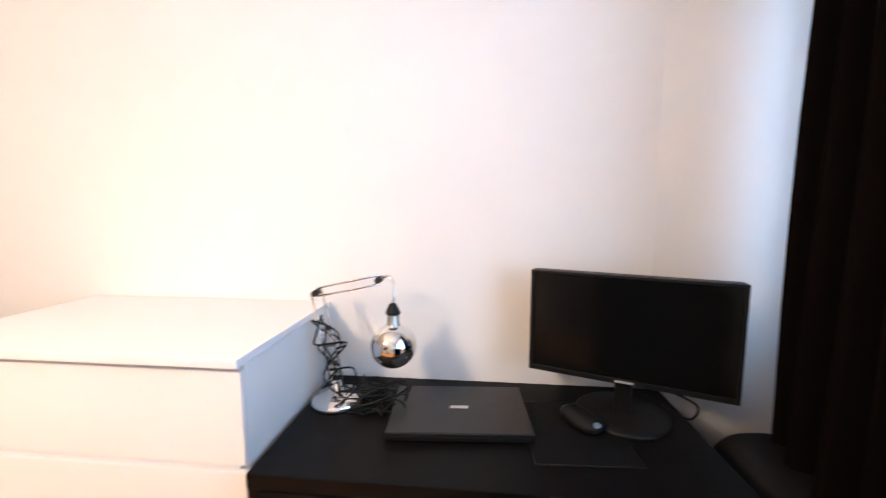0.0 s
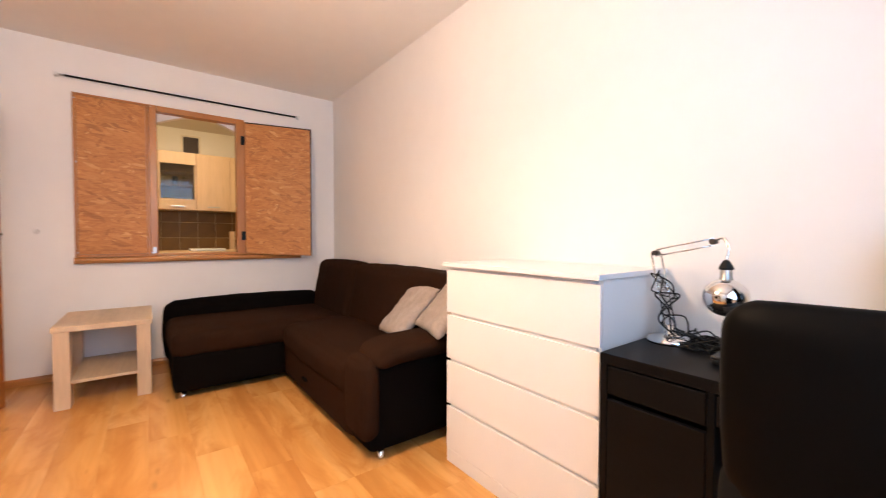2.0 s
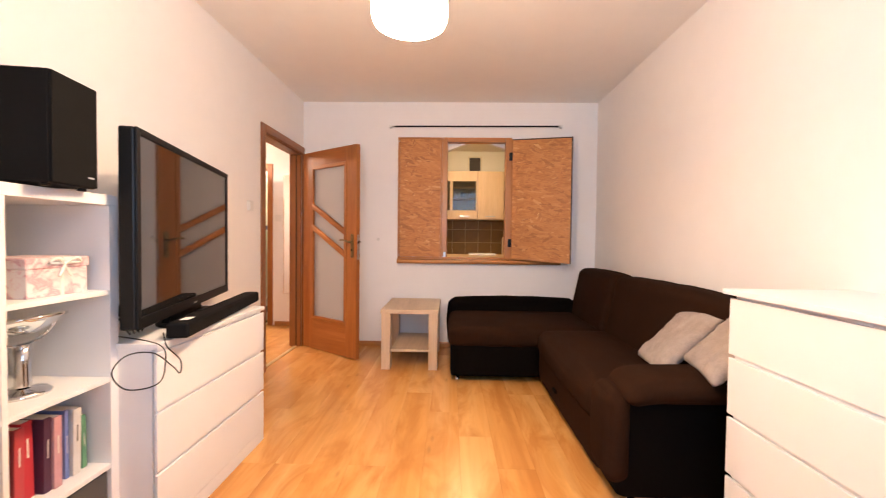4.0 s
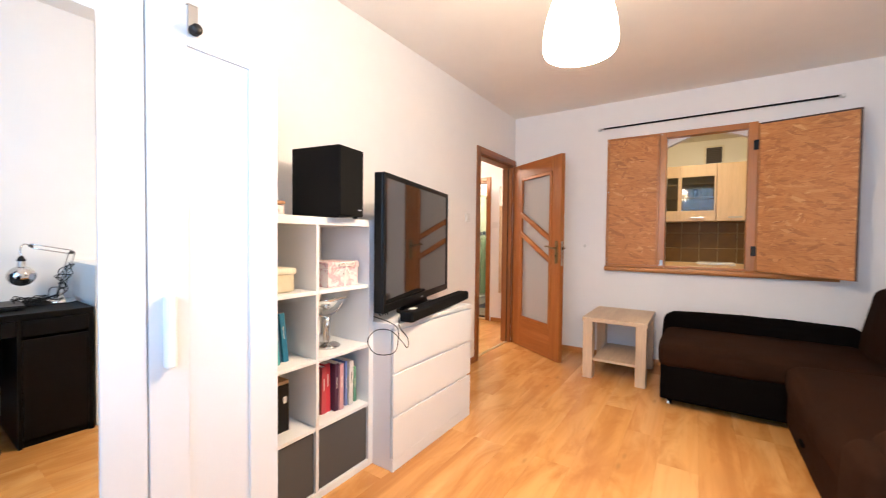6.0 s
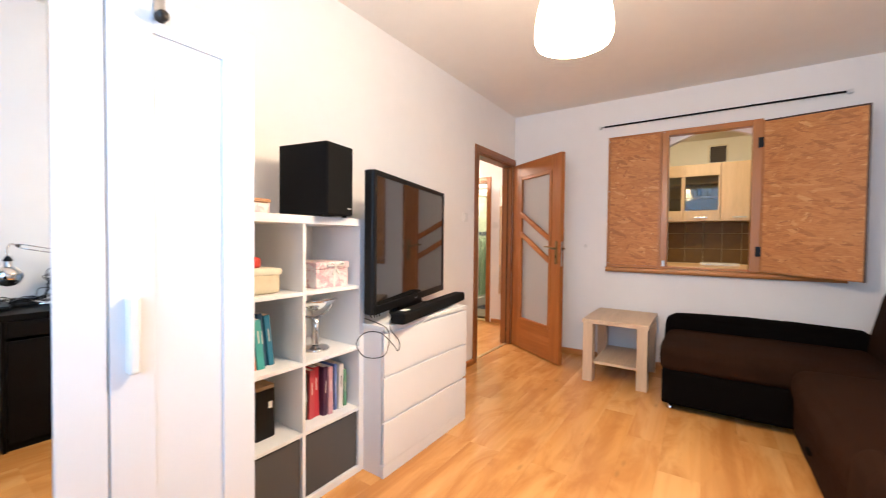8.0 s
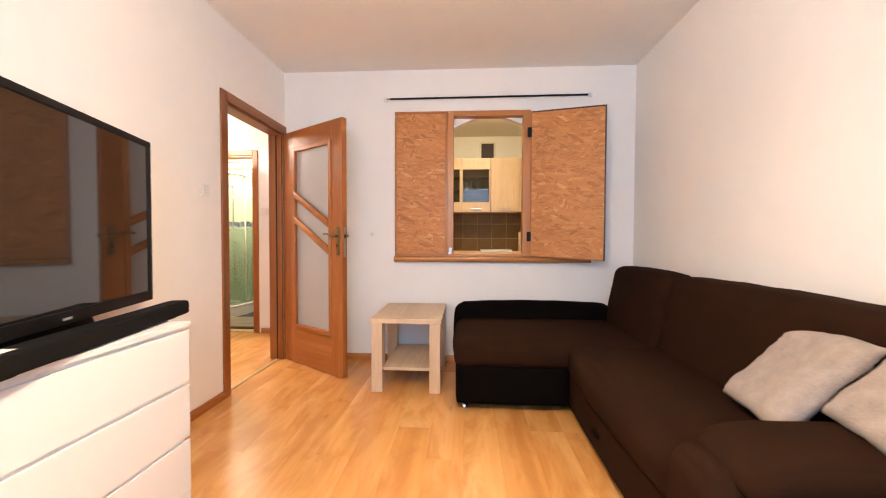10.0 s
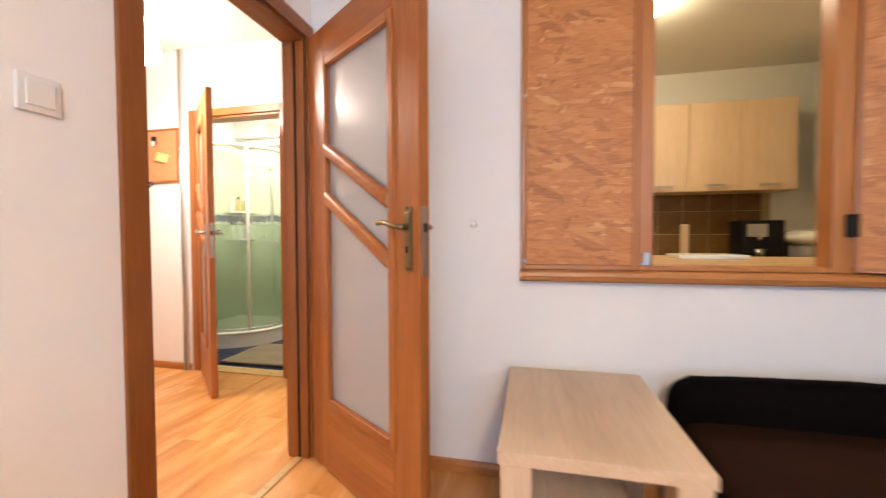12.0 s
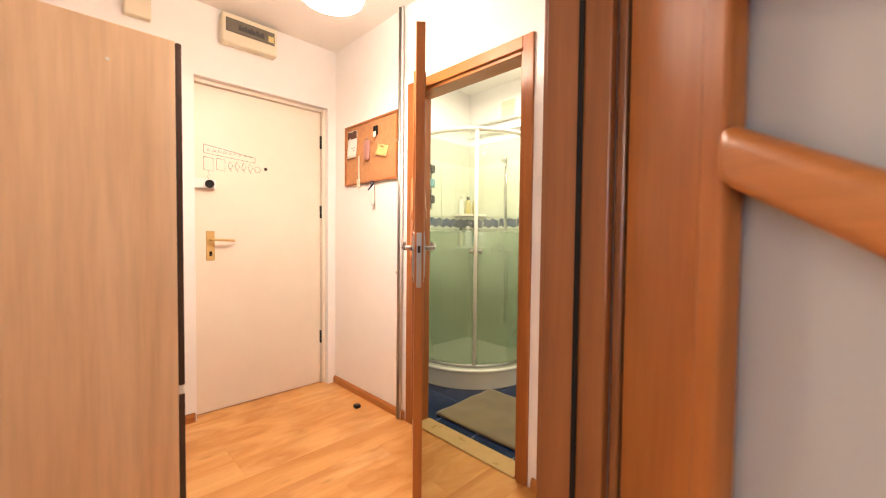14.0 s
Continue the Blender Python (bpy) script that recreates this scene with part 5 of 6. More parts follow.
part("upper_back", bent(-0.262, 0.262, -0.225, -0.165, 0.70, 1.022, 0.05, 0.03, 18, 0.006), LEATHER, oc, "padded black leatherette upper back")
part("mesh_back", bent(-0.26, 0.26, -0.218, -0.172, 0.43, 0.765, 0.03, 0.033, 16), MESH, oc, "black mesh lower back")
part("seat", soft(-0.245, 0.245, -0.17, 0.30, 0.43, 0.52, 0.045, 14, 0.015), LEATHER, oc)
part("back_bar", tube(curl([(0, -0.20, 0.62), (0, -0.235, 0.5), (0, -0.16, 0.41), (0, 0.02, 0.405)], 6), 0.022, 10), BLACK, oc)
part("gas_lift", tube([(0, 0.12, 0.12), (0, 0.12, 0.42)], 0.026, 14), BLACK, oc)
part("tilt_box", box(-0.09, 0.09, -0.06, 0.17, 0.395, 0.432, bevel=0.01), BLACK, oc)
for k in range(5):
    a = 2 * math.pi * k / 5 + 2.70
    c, s = math.cos(a), math.sin(a)
    part("base_spoke", tube(curl([(0, 0.12, 0.135), (0.12 * c, 0.12 + 0.12 * s, 0.125), (0.24 * c, 0.12 + 0.24 * s, 0.10), (0.31 * c, 0.12 + 0.31 * s, 0.075)], 5), 0.017, 10), CHROME, oc)
    part("caster", tube([(0.31 * c - 0.026 * s, 0.12 + 0.31 * s + 0.026 * c, 0.03), (0.31 * c + 0.026 * s, 0.12 + 0.31 * s - 0.026 * c, 0.03)], 0.030, 16), BLACK, oc)

bg = thing("backpack", pose(2.02, 0.23, 0) @ Matrix.Diagonal((1, 1, 0.9, 1)), "black nylon backpack standing beside the desk", "bag")
part("bag_body", soft(-0.14, 0.08, -0.08, 0.14, 0, 0.80, 0.08, 12, 0.012, 0.010), BLUEBAG, bg)
part("front_pocket", soft(-0.155, -0.11, -0.06, 0.11, 0.42, 0.72, 0.02, 8, 0.006, 0.004), BLUEBAG, bg)
part("zip", tube(curl([(-0.16, -0.05, 0.70), (-0.165, 0.02, 0.725), (-0.16, 0.10, 0.70)], 6), 0.003, 6), STEEL, bg)
for z in (0.60, 0.63, 0.66):
    part("printed_line", box(-0.1660, -0.1590, -0.04, 0.07, z, z + 0.008), PAPER, bg)

# ---------- hall ----------
hw = thing("hall_cabinet", pose(-2.388, -4.068, 0), "tall hall cabinet, pale wood sides and dark doors", "cabinet")
part("side_panel", box(0.018, 0.60, -0.020, 0.0, 0, 1.875, bevel=0.0015), ASH_Z, hw, "pale wood-grain side panel")
part("side_panel", box(0.018, 0.60, -0.64, -0.62, 0, 1.875, bevel=0.0015), ASH_Z, hw)
part("top_panel", box(0.018, 0.60, -0.6195, -0.0205, 1.855, 1.875), ASH_Z, hw)
part("back_panel", box(0.592, 0.60, -0.6195, -0.0205, 0, 1.854), ASH_Z, hw)
part("upper_door", box(-0.002, 0.016, -0.64, -0.001, 0.640, 1.873, bevel=0.002), WENGE, hw, "dark brown upper door")
part("lower_door", box(-0.002, 0.016, -0.64, -0.001, 0.03, 0.605, bevel=0.002), WENGE, hw, "dark brown lower door")
part("rail", box(0.0005, 0.0175, -0.62, -0.003, 0.607, 0.638), WHITE_P, hw)
part("screw_cap", tube([(0.2, 0.0005, 1.755), (0.2, 0.003, 1.755)], 0.006, 10), PAPER, hw)

fb = thing("fuse_box", pose(-2.99, HY0, 2.518), "cream wall fuse box with a smoked window", "fuse box")
part("housing", box(-0.172, 0.172, 0.0005, 0.075, -0.095, 0.095, bevel=0.012), CREAM, fb)
fw = part("window_flap", box(-0.152, 0.152, 0.0745, 0.082, -0.025, 0.060, bevel=0.003), tint("smoked_plastic", (0.16, 0.14, 0.11), 0.2), fb, "smoked plastic flap")
for i in range(9):
    part("breaker", box(-0.08 + i * 0.018, -0.066 + i * 0.018, 0.0815, 0.088, 0.0, 0.022 if i % 2 else 0.03), tint("breaker_grey", (0.05, 0.05, 0.05)), fw)
part("yellow_tag", box(-0.145, -0.11, 0.0822, 0.083, -0.01, 0.03), tint("yellow_tag", (0.62, 0.5, 0.2)), fw)
ch = thing("door_chime", pose(-2.40, HY0, 2.50), "small cream door chime box on the wall", "door chime")
part("housing", box(-0.06, 0.06, 0.0005, 0.05, -0.085, 0.085, bevel=0.006), CREAM, ch)

ck = thing("cork_board", pose(HX0, -4.742, 1.793), "cork pinboard in a brown frame with notes", "pinboard")
cy, cz = 0.325, 0.222
part("cork_sheet", box(0.002, 0.012, -cy + 0.012, cy - 0.012, -cz + 0.012, cz - 0.012), CORK, ck)
for a in ((-cy, cy, cz - 0.016, cz), (-cy, cy, -cz, -cz + 0.016), (-cy, -cy + 0.016, -cz + 0.0162, cz - 0.0162), (cy - 0.016, cy, -cz + 0.0162, cz - 0.0162)):
    part("frame_strip", box(0.001, 0.02, *a, bevel=0.003), DOORWOOD_X, ck)


def note(y, z, w, h, material, label, rot=0.0, name="note"):
    o = thing(name, pose(HX0 + 0.013, y, z, rot, 0, 0), label, "note")
    bm = bmesh.new()
    n = 6
    vs = [[bm.verts.new((0.002 + 0.010 * (i / n) ** 2 + 0.002 * math.sin(j), -w / 2 + w * j / n, h / 2 - h * i / n)) for j in range(n + 1)] for i in range(n + 1)]
    for i in range(n):
        for j in range(n):
            bm.faces.new((vs[i][j], vs[i][j + 1], vs[i + 1][j + 1], vs[i + 1][j])).smooth = True
    p = part("sheet", bm, material, o)
    p.modifiers.new("thick", "SOLIDIFY").thickness = 0.0008
    part("pin", lathe([(0, 0), (0.005, 0), (0.005, 0.008), (0, 0.009)], 10), STEEL, o, m=pose(0.001, 0, h / 2 - 0.012, 0, 90, 0))
    return o


nt = note(-4.962, 1.873, 0.125, 0.20, PAPER, "white note with a dark header pinned to cork")
part("dark_header", box(0.003, 0.0045, -0.06, 0.06, 0.04, 0.095), tint("brown_print", (0.12, 0.05, 0.03)), nt)
for k in range(3):
    part("printed_line", box(0.006, 0.0068, -0.05, 0.04, -0.03 - 0.02 * k, -0.026 - 0.02 * k), INK, nt)
note(-4.587, 1.778, 0.13, 0.075, tint("yellow_note", (0.72, 0.48, 0.18)), "crumpled yellow sticky note on cork", -14)
kb = thing("key_fob", pose(HX0 + 0.013, -4.757, 1.808), "rose-coloured key pouch hanging on the pinboard", "key pouch")
part("pouch", soft(0.002, 0.02, -0.032, 0.032, -0.075, 0.06, 0.009, 6, 0.003), tint("rose_leather", (0.45, 0.22, 0.19)), kb)
part("ring", tube([(0.01, 0.012 * math.cos(i * 0.6), 0.07 + 0.012 * math.sin(i * 0.6)) for i in range(11)], 0.002, 6), STEEL, kb)
kc = thing("bulldog_clip", pose(HX0 + 0.013, -4.657, 1.923), "small black and steel clip on the pinboard", "clip")
part("clip_body", box(0.001, 0.014, -0.022, 0.022, -0.03, 0.03, bevel=0.004), BLACK, kc)
part("clip_tag", box(0.0145, 0.016, -0.016, 0.016, -0.045, -0.01), PAPER, kc)
kt = thing("key_strap", pose(HX0 + 0.013, -4.872, 1.708), "cream lanyard with a tag on the pinboard", "lanyard")
part("strap", box(0.002, 0.005, -0.008, 0.008, -0.10, 0.07), tint("cream_strap", (0.7, 0.62, 0.48)), kt)
part("tag", box(0.002, 0.010, -0.02, 0.02, -0.165, -0.10, bevel=0.003), tint("cream_strap", (0.7, 0.62, 0.48)), kt)
kk = thing("key_hook", pose(HX0 + 0.021, -4.687, 1.573), "blue hook with keys under the pinboard", "hook")
part("hook", tube(curl([(0.0, -0.03, -0.01), (0.012, 0, 0.0), (0.012, 0.03, -0.012), (0.006, -0.045, -0.055)], 5), 0.006, 8), tint("navy_plastic", (0.02, 0.03, 0.08)), kk)
part("paper_tag", soft(0.004, 0.008, -0.01, 0.03, -0.16, -0.03, 0.002, 4), PAPER, kk)

pp = thing("wall_pipe", pose(HX0 + 0.024, -4.385, 0), "thin grey upright pipe clipped to the wall", "pipe")
part("pipe", tube([(0, 0, 0.0), (0, 0, 2.64)], 0.010, 12), STEEL, pp)
part("pipe", tube([(0, 0.026, 0.0), (0, 0.026, 2.64)], 0.007, 12), WHITE_P, pp, "thinner white pipe")
for z in (0.95, 1.80):
    part("clip", box(-0.0235, 0.013, -0.014, 0.014, z, z + 0.018, bevel=0.003), STEEL, pp)
hs = thing("light_switch", pose(HX0, -3.332, 1.43), "white square rocker switch beside the bathroom", "light switch")
part("plate", box(0.0005, 0.010, -0.045, 0.045, -0.045, 0.045, bevel=0.003), WHITE_P, hs)
part("rocker", box(0.0095, 0.016, -0.028, 0.028, -0.028, 0.028, bevel=0.002), WHITE_P, hs)
hm = thing("wall_mirror", pose(HX0, -2.975, 1.30), "tall frameless mirror on the hall wall", "mirror")
part("mirror_pane", box(0.001, 0.006, -0.29, 0.17, -0.87, 0.70, bevel=0.001), MIRROR, hm)
pbl = thing("pebble", pose(-3.52, -4.70, 0.0), "small dark door wedge on the floor", "door wedge")
part("wedge", soft(-0.02, 0.02, -0.025, 0.02, 0, 0.026, 0.009, 5, 0, 0.004), BLACK, pbl)

# ---------- bathroom ----------
bt = thing("shower_cabin", pose(QX, QY, 0), "quarter-round shower cabin with greenish glass doors", "shower")
R0, RC = 0.56, 0.345


def quarter(off, n=24):
    """The cabin's outline: two straight returns and a round front."""
    c, r = RC, R0 + off
    pts = [(0.004, c + r), (c, c + r)]
    pts += [(c + r * math.sin(a), c + r * math.cos(a)) for a in [math.pi / 2 * i / n for i in range(n + 1)]]
    return pts + [(c + r, 0.004)]


out = quarter(0.0) + [(0.004, 0.004)]
part("tray", prism(out, "z", 0.0, 0.15), ACRYLIC, bt, "white acrylic shower tray")
lip = quarter(0.012)
part("tray_rim", tube([(x, y, 0.15) for x, y in lip], 0.016, 8), ACRYLIC, bt)
arc = [(RC + (R0 - 0.03) * math.sin(a), RC + (R0 - 0.03) * math.cos(a)) for a in [math.pi / 2 * i / 24 for i in range(25)]]


def glass_band(pts, z0, z1):
    bm = bmesh.new()
    lo, hi = [bm.verts.new((x, y, z0)) for x, y in pts], [bm.verts.new((x, y, z1)) for x, y in pts]
    for i in range(len(pts) - 1):
        bm.faces.new((lo[i], lo[i + 1], hi[i + 1], hi[i])).smooth = True
    return bm


for a, b in ((0, 13), (12, 25)):
    for z0, z1, pane, what in ((0.19, 1.235, SHOWERGLASS, "greenish frosted curved glass"), (1.235, 2.02, SHOWERCLEAR, "clear curved glass")):
        o = part("sliding_door", glass_band(arc[a:b], z0, z1), pane, bt, what)
        o.modifiers.new("thick", "SOLIDIFY").thickness = 0.005
for s in (0, 1):
    pts = [(0.01, RC + R0 - 0.03), (RC, RC + R0 - 0.03)]
    pts = pts if s == 0 else [(y, x) for x, y in pts]
    for z0, z1, pane, what in ((0.19, 1.235, SHOWERGLASS, "greenish frosted fixed glass"), (1.235, 2.02, SHOWERCLEAR, "clear fixed glass")):
        o = part("fixed_glass", glass_band(pts, z0, z1), pane, bt, what)
        o.modifiers.new("thick", "SOLIDIFY").thickness = 0.005
rail = [(0.01, RC + R0 - 0.03), (RC * 0.6, RC + R0 - 0.03)] + arc + [(RC + R0 - 0.03, RC * 0.6), (RC + R0 - 0.03, 0.01)]
part("top_rail", tube([(x, y, 2.03) for x, y in rail], 0.018, 8), ACRYLIC, bt)
part("bottom_rail", tube([(x, y, 0.178) for x, y in rail], 0.014, 8), STEEL, bt)
for k, w in ((12, 0.016), (0, 0.010), (24, 0.010)):
    x, y = arc[k]
    part("door_post", tube([(x, y, 0.18), (x, y, 2.03)], w, 8), ACRYLIC, bt, "white upright door profile")
for k in (11, 13):
    x, y = arc[k]
    part("door_knob", lathe([(0, 0), (0.016, 0), (0.018, 0.012), (0.010, 0.022), (0, 0.023)], 14), STEEL, bt, m=pose(x + 0.008, y + 0.008, 1.08, 90, 0, 135))
sr = thing("shower_set", pose(QX, QY, 0), "chrome shower rail with hose and mixer tap", "shower tap")
part("riser_rail", tube([(0.06, 0.52, 1.25), (0.06, 0.52, 1.95)], 0.010, 10), CHROME, sr)
part("hand_shower", lathe([(0, 0), (0.03, 0.0), (0.034, 0.012), (0.012, 0.03), (0, 0.03)], 16), CHROME, sr, m=pose(0.10, 0.52, 1.90, 60, 0, -90))
part("mixer", tube([(0.05, 0.44, 1.06), (0.05, 0.60, 1.06)], 0.024, 14), CHROME, sr)
part("spout", tube(curl([(0.07, 0.52, 1.08), (0.13, 0.50, 1.13), (0.18, 0.47, 1.10), (0.19, 0.46, 1.06)], 5), 0.011, 8), CHROME, sr)
part("hose", tube(curl([(0.06, 0.54, 1.05), (0.09, 0.56, 0.60), (0.12, 0.56, 0.42), (0.11, 0.55, 0.7), (0.10, 0.53, 1.85)], 8), 0.008, 8), STEEL, sr)
for z in (1.08, 1.40):
    cs = thing("corner_shelf", pose(QX, QY, z), "white plastic corner shelf in the shower", "shelf")
    part("shelf_board", prism([(0.003, 0.003), (0.24, 0.003), (0.22, 0.10), (0.10, 0.22), (0.003, 0.24)], "z", 0, 0.022), ACRYLIC, cs)
for i, (x, y, z, r, h, c, n) in enumerate(((0.08, 0.16, 1.422, 0.028, 0.16, (0.45, 0.36, 0.05), "yellow"), (0.13, 0.11, 1.422, 0.03, 0.17, (0.5, 0.42, 0.10), "amber"), (0.17, 0.06, 1.422, 0.026, 0.18, (0.78, 0.75, 0.7), "white"), (0.08, 0.17, 1.102, 0.03, 0.19, (0.10, 0.30, 0.36), "teal"), (0.14, 0.12, 1.102, 0.03, 0.2, (0.55, 0.6, 0.58), "pale grey"), (0.18, 0.06, 1.102, 0.027, 0.19, (0.70, 0.66, 0.55), "cream"))):
    o = thing("bottle", pose(QX + x, QY + y, z), "%s shampoo bottle on a shower shelf" % n, "bottle", "bottles in the shower")
    part("bottle_body", lathe([(0, 0), (r, 0), (r * 1.02, 0.01), (r, h * 0.7), (r * 0.4, h * 0.8), (r * 0.4, h * 0.82), (0, h * 0.82)], 14), tint("bottle_" + n.replace(" ", "_"), c, 0.3), o)
    part("cap", lathe([(0, h * 0.82), (r * 0.5, h * 0.82), (r * 0.5, h), (0, h)], 12), BLACK if i % 2 else WHITE_P, o)
hk2 = thing("shower_caddy", pose(QX + 0.55, QY + 0.002, 1.45), "dark wall rack with brushes in the shower", "rack")
part("rack_bar", box(-0.015, 0.015, 0.0, 0.012, 0, 0.42, bevel=0.003), DARKMETAL, hk2)
for z in (0.05, 0.2, 0.33):
    part("brush", soft(-0.03, 0.05, 0.012, 0.055, z, z + 0.08, 0.02, 5), BLACK if z != 0.2 else tint("bottle_teal", (0.10, 0.30, 0.36), 0.3), hk2)
bv = thing("ventilation_grille", pose(QX, -4.60, 2.40), "square cream ventilation grille high on the wall", "vent")
part("plate", box(0.0005, 0.012, -0.075, 0.075, -0.08, 0.08, bevel=0.003), CREAM, bv)
for k in range(6):
    part("slat", box(0.012, 0.017, -0.06, 0.06, -0.062 + k * 0.022, -0.052 + k * 0.022), CREAM, bv)
bp = thing("heating_pipe", pose(QX + 0.03, 0, 0), "white horizontal pipe under the bathroom ceiling", "pipe")
part("pipe", tube([(0, QY + 0.01, 2.30), (0, -3.29, 2.33)], 0.014, 10), WHITE_P, bp)
part("pipe", tube([(0, QY + 0.01, 2.20), (0, -3.29, 2.22)], 0.014, 10), WHITE_P, bp)
bmat = thing("bath_mat", pose(-4.14, -3.89, 0.002, 0, 0, 1), "olive-brown fluffy bath mat on navy tiles", "bath mat")
bm = soft(-0.295, 0.295, -0.36, 0.36, 0.0, 0.022, 0.011, 20, 0, 0.006)
part("mat_body", bm, MAT, bmat)
structure("bathroom_threshold", box(HX0 - T - 0.002, HX0 + 0.004, BY0 + 0.023, BY1 - 0.023, -0.004, 0.010, bevel=0.003), tint("brass_strip", (0.55, 0.36, 0.14), 0.3), "thin gold-coloured strip under the bathroom door", "threshold")

# ---------- kitchen ----------
def wall_cabinet(m, w, h, label, glassy):
    """Wall unit, front on +x, hung from the wall behind; origin at the front's lower corner."""
    o = thing("kitchen_cabinet", m, label, "kitchen cabinet", "kitchen wall cabinets")
    d = 0.318
    part("side", box(-d, -0.02, 0.0, 0.016, 0, h), MAPLE_Z, o)
    part("side", box(-d, -0.02, w - 0.016, w, 0, h), MAPLE_Z, o)
    part("bottom", box(-d, -0.02, 0.0165, w - 0.0165, 0, 0.016), MAPLE_Z, o)
    part("top", box(-d, -0.02, 0.0165, w - 0.0165, h - 0.016, h), MAPLE_Z, o)
    part("back", box(-d, -d + 0.006, 0.0165, w - 0.0165, 0.0165, h - 0.0165), MAPLE_Z, o)
    if glassy:
        dr = part("door", box(-0.018, 0.0, 0.002, w - 0.002, 0.002, 0.145, bevel=0.002), MAPLE_Z, o)
        part("door_top", box(-0.018, 0.0, 0.002, w - 0.002, h - 0.165, h - 0.002, bevel=0.002), MAPLE_Z, o)
        part("door_side", box(-0.018, 0.0, 0.002, 0.022, 0.1455, h - 0.1655), MAPLE_Z, o)
        part("door_side", box(-0.018, 0.0, w - 0.022, w - 0.002, 0.1455, h - 0.1655), MAPLE_Z, o)
        # tilt added to bring the window's reflection down into the pane
        part("glass", box(-0.0025, 0.0025, 0.02, w - 0.02, -0.165, 0.165), CABGLASS, o, "smoked glass pane, tilted to reflect the window", m=pose(-0.0095, 0, h / 2 - 0.01) @ pose(0, 0, 0, 0, 1.9, 0) @ Matrix.Diagonal((1, 1, (h / 2 - 0.15) / 0.165, 1)))
        for z in (h * 0.42, h * 0.66):
            part("inner_shelf", box(-d + 0.01, -0.03, 0.0165, w - 0.0165, z, z + 0.014), MAPLE_Z, o)
    else:
        dr = part("door", box(-0.018, 0.0, 0.002, w - 0.002, 0.002, h - 0.002, bevel=0.002), MAPLE_Z, o)
    hb = bmesh.new()
    bx(hb, 0.022, 0.030, w / 2 - 0.075, w / 2 + 0.075, 0.040, 0.056, bevel=0.002)
    for s in (-0.06, 0.06):
        bx(hb, 0.0005, 0.0225, w / 2 + s - 0.006, w / 2 + s + 0.006, 0.042, 0.054)
    part("handle", hb, STEEL, dr, "steel bar handle")
    return o


FX, FZ, FH = -4.82, 1.50, 0.775
for y, g in ((-1.465, True), (-1.045, True), (-0.62, False), (-0.21, False), (0.20, False)):
    wall_cabinet(pose(FX, y, FZ), 0.41 if y > -0.7 else 0.42, FH, "maple kitchen wall cabinet with a smoked glass door" if g else "plain maple kitchen wall cabinet with a bar handle", g)
for y, z, r, h, c, n in ((-0.97, 1.84, 0.035, 0.11, (0.62, 0.60, 0.56), "white"), (-0.86, 1.84, 0.035, 0.12, (0.10, 0.14, 0.22), "dark blue"), (-0.75, 1.84, 0.03, 0.13, (0.35, 0.30, 0.22), "tan")):
    o = thing("mug", pose(FX - 0.14, y, z), "%s mug behind the cabinet glass" % n, "mug", "mugs in the cabinet")
    part("cup", lathe([(0, 0), (r, 0), (r, h), (r - 0.004, h), (r - 0.004, 0.006), (0, 0.006)], 16), tint("mug_" + n.replace(" ", "_"), c, 0.3), o)
    part("ear", tube(curl([(0, r - 0.003, h * 0.8), (0, r + 0.022, h * 0.7), (0, r + 0.02, h * 0.35), (0, r - 0.003, h * 0.2)], 5), 0.004, 6), tint("mug_" + n.replace(" ", "_"), c, 0.3), o)

kv = thing("ventilation_grille", pose(KX, -0.655, 2.43), "dark kitchen vent in a pale frame", "vent")
part("frame", box(0.0005, 0.014, -0.12, 0.12, -0.125, 0.145, bevel=0.004), CREAM, kv)
part("dark_mesh", box(0.0142, 0.018, -0.092, 0.092, -0.10, 0.12), tint("dark_vent", (0.035, 0.022, 0.012)), kv)
for k in range(8):
    part("slat", box(0.018, 0.022, -0.09, 0.09, -0.085 + k * 0.026, -0.077 + k * 0.026), tint("vent_slat", (0.06, 0.042, 0.026)), kv)
wt = thing("kitchen_worktop", pose(KX, 0, 0), "light beech-look kitchen worktop", "worktop")
part("board", box(0.02, 0.62, -1.95, 0.98, 0.84, 0.878, bevel=0.006), MAPLE_Y, wt)
part("upstand", box(0.0205, 0.04, -1.95, 0.98, 0.8785, 0.92, bevel=0.004), CREAM, wt)
for i in range(5):
    o = thing("base_cabinet", pose(KX + 0.58, -1.93 + i * 0.58, 0), "plain maple kitchen base cabinet", "kitchen cabinet", "kitchen base cabinets")
    part("body", box(-0.55, -0.02, 0.002, 0.576, 0, 0.838), MAPLE_Z, o)
    dr = part("door", box(-0.018, 0.0, 0.004, 0.574, 0.10, 0.835, bevel=0.002), MAPLE_Z, o)
    part("handle", box(0.0005, 0.02, 0.22, 0.36, 0.76, 0.775, bevel=0.003), STEEL, dr)
ih = thing("inner_sill", pose(X0 - T, 0, 0), "light wooden inner sill board of the hatch", "sill")
part("board", box(0.0, 0.058, KY0 + 0.003, KY1 - 0.003, KZ0 + 0.0005, KZ0 + 0.024, bevel=0.005), MAPLE_Y, ih)
